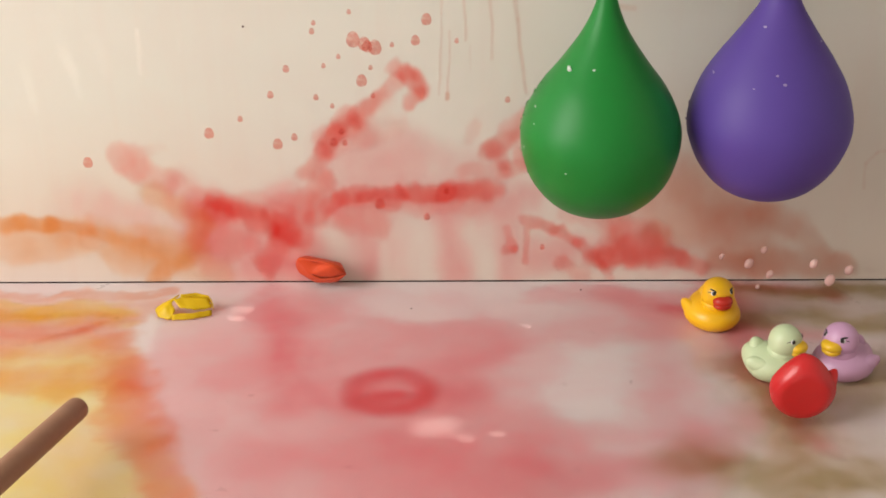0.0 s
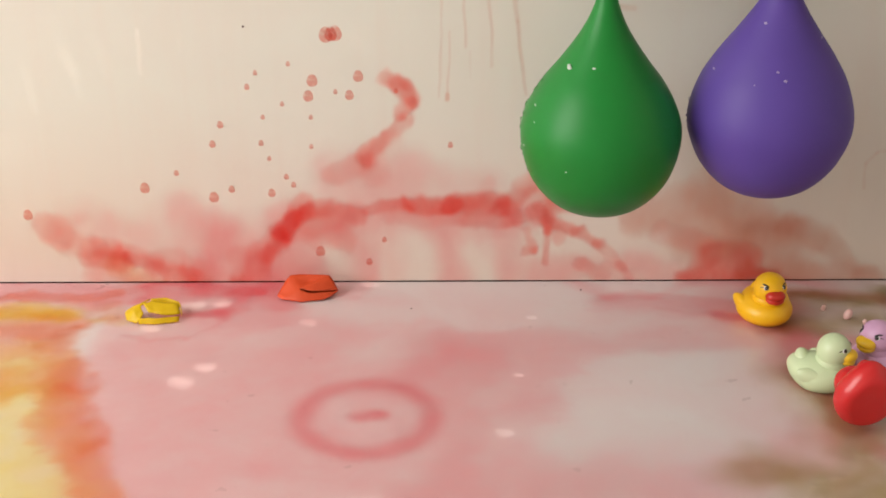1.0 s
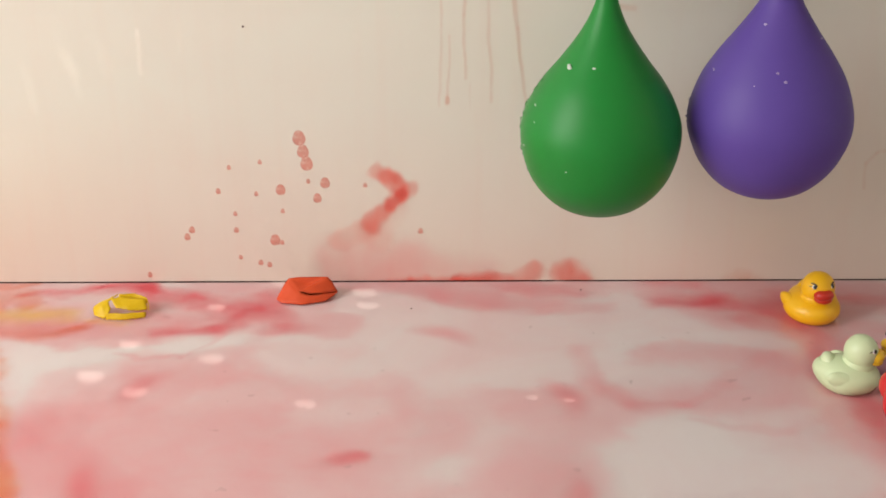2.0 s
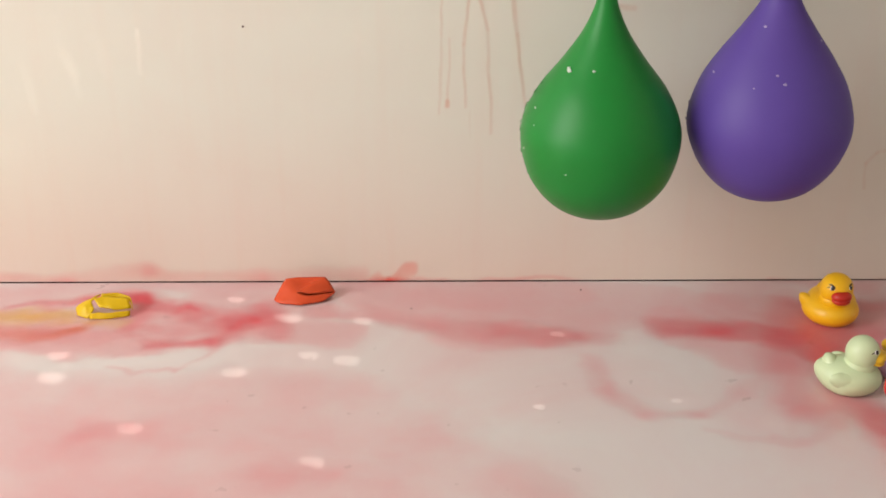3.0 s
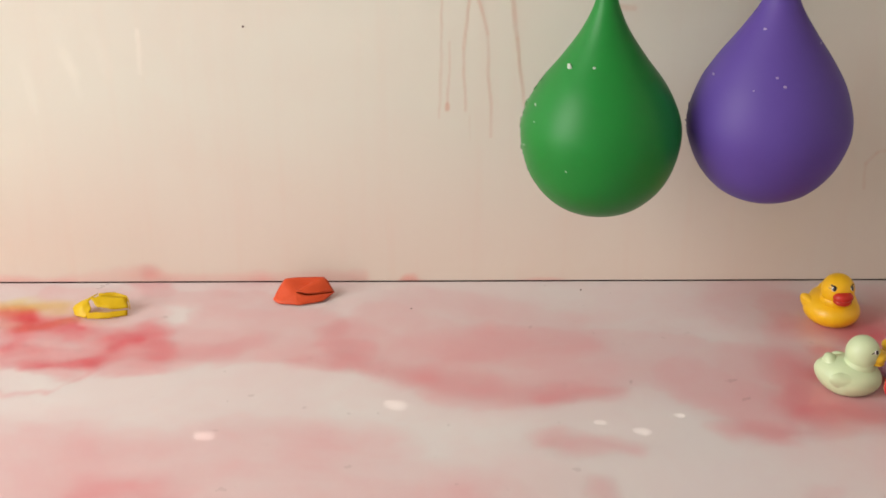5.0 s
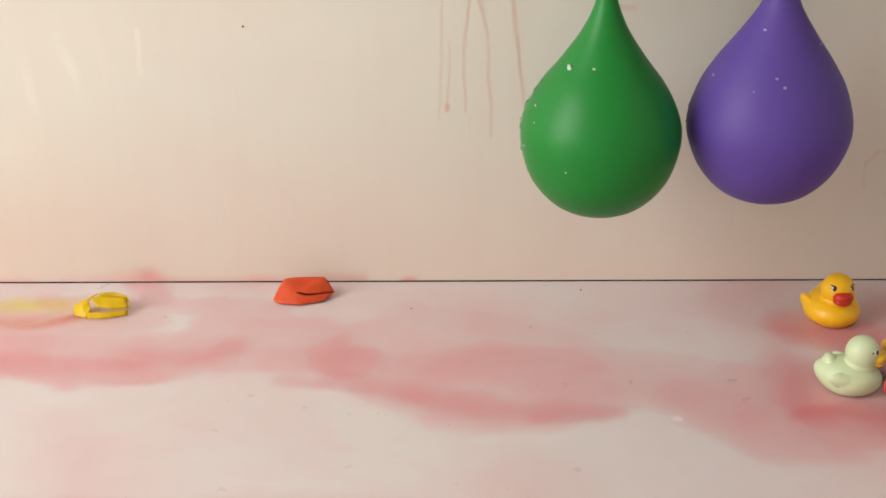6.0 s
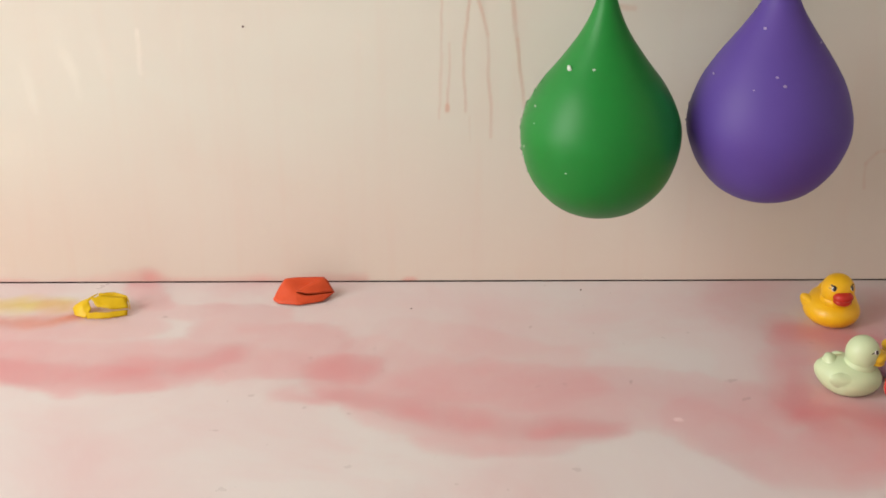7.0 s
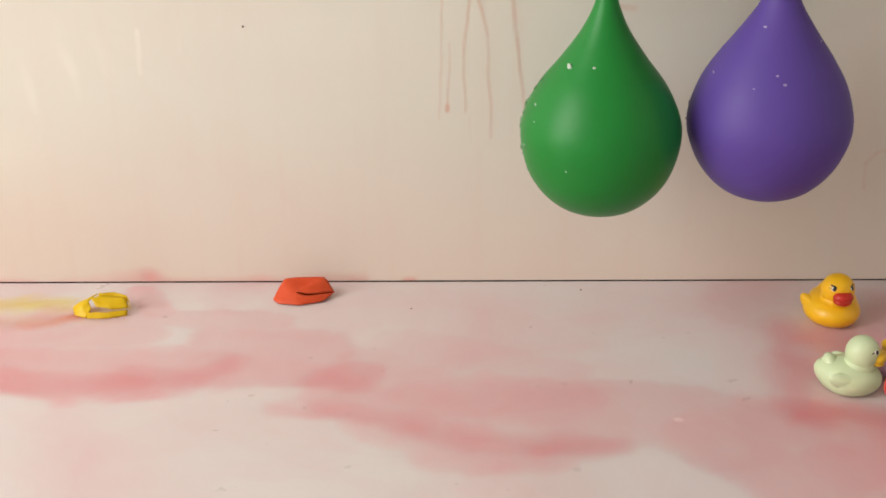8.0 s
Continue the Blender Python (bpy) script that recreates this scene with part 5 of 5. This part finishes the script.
def yellow_scrap():
    """The torn yellow balloon: a pleated fan gathered to a loop of rim with a flap across it."""
    thing = tagged(new("burst_balloon"), "crumpled yellow latex shred of a burst balloon, looped", "burst balloon", "burst balloons")
    latex("fan", folded([(-0.0245, 0.006, 0.005), (-0.0230, -0.005, 0.001), (-0.0115, -0.0115, 0.0006), (-0.011, 0.001, 0.0115), (-0.003, 0.009, 0.0140), (-0.016, -0.002, 0.0085), (-0.0075, -0.004, 0.0075)], [(0, 1, 5), (1, 2, 5), (0, 5, 3), (2, 3, 5), (0, 3, 4), (2, 6, 3)], 3, 0.0013, 1.0), YELLOW_LATEX, thing)
    latex("flap", folded([(-0.010, 0.004, 0.0125), (-0.001, 0.0070, 0.0128), (0.020, 0.0055, 0.0110), (0.0222, -0.0033, 0.0045), (0.007, -0.0060, 0.0058), (-0.0040, -0.0040, 0.0072)], [(0, 1, 5), (1, 4, 5), (1, 2, 4), (2, 3, 4)], 3, 0.0011, 4.0), YELLOW_LATEX, thing)
    latex("back_rim", folded([(-0.004, 0.0085, 0.0140), (0.009, 0.0105, 0.0135), (0.020, 0.007, 0.0115), (-0.004, 0.0065, 0.0098), (0.009, 0.0085, 0.0088), (0.0205, 0.0052, 0.0066), (0.0225, -0.002, 0.0070), (0.0228, -0.003, 0.0030)], [(0, 1, 4, 3), (1, 2, 5, 4), (2, 6, 7, 5)], 3, 0.0005, 6.0), YELLOW_LATEX, thing)
    latex("front_rim", folded([(-0.012, -0.0095, 0.0058), (0.006, -0.0105, 0.0056), (0.0218, -0.0064, 0.0052), (-0.012, -0.0120, 0.0006), (0.006, -0.0128, 0.0005), (0.0220, -0.0082, 0.0006)], [(0, 1, 4, 3), (1, 2, 5, 4)], 3, 0.0011, 9.0), YELLOW_LATEX, thing)
    return thing


red_shred = red_scrap()
yellow_shred = yellow_scrap()


def speck(r, m, where):
    bm = ball(r, r * 0.8, r * 0.4, lambda c: c + noise.noise_vector(c * 900) * r * 0.4, 10, 7, m)
    return tagged(link_mesh("speck", bm, DARK), "tiny dark speck of dirt on the " + where, "speck", "specks of dirt")


sx, sz = -0.157, 0.2227
speck(0.0011, pose(sx, -0.0002, sz, 90), "wall")
for sx, sy in ((-0.0261, -0.0525), (0.1167, -0.0182)):
    speck(0.0009, pose(sx, sy, 0.0002), "floor")


def dowel():
    bm = lathe([(0, 0), (0.0062, 0.0), (0.0078, 0.002), (0.008, 0.006), (0.008, 0.30), (0.0, 0.30)], 28)
    return tagged(link_mesh("wooden_stick", bm, WOOD), "round brown wooden stick held in the air", "stick")


stick = dowel()


def floor_rows(rows):
    return [(t, pose(a, b + 0.002, 0.0004, 0, 0, rz)) for t, a, b, rz in rows]


def motions():
    for ob, rows in MOVES:
        walk(ob, rows)
    gx, gz = 0.1143, 0.1693
    walk(green, bobs(gx, [(t, gz + d) for t, d in ((0, 0), (0.5, 0.0004), (1.0, 0.0012), (1.5, 0.0022), (2.2, 0.0006), (3.0, -0.0008), (3.5, -0.0012), (4.0, -0.0004), (4.5, 0.0010), (5.2, 0.0016), (6.0, 0.0008), (6.5, 0.0002), (7.0, 0.0003), (7.5, 0.0010), (8.0, 0.0016))]))
    px, pz = 0.2352, 0.1827
    walk(purple, bobs(px, [(t, pz + d) for t, d in ((0, -0.0004), (0.5, 0.0012), (1.0, 0.0022), (1.5, 0.0022), (2.2, 0.0010), (3.0, -0.0002), (3.5, -0.0002), (4.0, -0.0002), (4.5, -0.0010), (5.2, -0.0020), (6.0, -0.0024), (6.5, -0.0024), (7.0, -0.0014), (7.5, -0.0010), (8.0, -0.0004))]))
    walk(yellow_duck, floor_rows([(0, 0.2145, -0.08, 10), (0.2, 0.2323, -0.0772, 12), (0.5, 0.2454, -0.0753, 12), (1.0, 0.2582, -0.0714, 8), (1.5, 0.2796, -0.0695, 9), (2.8, 0.3101, -0.0717, 4), (3.5, 0.3118, -0.0737, 5), (8, 0.3118, -0.0737, 5)]))
    walk(mint_duck, floor_rows([(0, 0.2428, -0.1629, 51), (0.2, 0.2520, -0.1671, 54), (0.5, 0.2640, -0.1738, 58), (1.0, 0.2735, -0.178, 60), (1.5, 0.2895, -0.1797, 68), (2.8, 0.2925, -0.1829, 72), (3.5, 0.2925, -0.1829, 72), (8, 0.2925, -0.1829, 72)]))
    walk(lilac_duck, floor_rows([(0, 0.2966, -0.1607, -50), (0.2, 0.3037, -0.1607, -53), (0.5, 0.3142, -0.1608, -56), (1.0, 0.3255, -0.1583, -60), (1.5, 0.3408, -0.1626, -62), (2.8, 0.3429, -0.1651, -64), (3.5, 0.3429, -0.1651, -64), (8, 0.3429, -0.1651, -64)]))
    walk(red_duck, [(t, pose(a, b, 0.0285, 78, 0, rz)) for t, a, b, rz in ((0, 0.2424, -0.2433, 172), (0.2, 0.2588, -0.2456, 176), (0.5, 0.2738, -0.2486, 182), (1.0, 0.2848, -0.253, 185), (1.5, 0.308, -0.2546, 190), (2.8, 0.3202, -0.2583, 190), (3.5, 0.3202, -0.2583, 190), (8, 0.3202, -0.2583, 190))])
    walk(yellow_shred, floor_rows([(0, -0.2099, -0.0626, 10), (0.2, -0.2199, -0.0726, 2), (0.5, -0.2276, -0.0706, 0), (1.0, -0.2335, -0.0706, 2), (1.5, -0.2486, -0.0644, 0), (2.8, -0.2737, -0.0613, 4), (3.5, -0.2781, -0.0602, 5), (8, -0.2781, -0.0602, 5)]))
    walk(red_shred, [(t, pose(a, b, z, rx, 0, rz)) for t, a, b, z, rx, rz in ((0, -0.1024, -0.008, 0.016, 78, -25), (0.2, -0.1109, -0.0201, 0.006, 35, -8), (0.5, -0.1126, -0.0277, 0.0004, 0, 0), (1.0, -0.1134, -0.0287, 0.0004, 0, 0), (1.5, -0.1131, -0.032, 0.0004, 0, 3), (2.8, -0.1148, -0.0341, 0.0004, 0, 6), (3.5, -0.1162, -0.0341, 0.0004, 0, 6), (8, -0.1162, -0.0341, 0.0004, 0, 6))])
    lean = Vector((-0.0147, -0.1147, 0.02)).to_track_quat("Z", "Y").to_matrix().to_4x4()
    walk(stick, [(t, Matrix.Translation((a, b, c)) @ lean) for t, a, b, c in ((0, -0.242, -0.2558, 0.03), (0.2, -0.2735, -0.3202, 0.03), (0.5, -0.3368, -0.4075, 0.035), (1.0, -0.444, -0.4328, 0.04), (8, -0.4739, -0.4327, 0.04))])


motions()
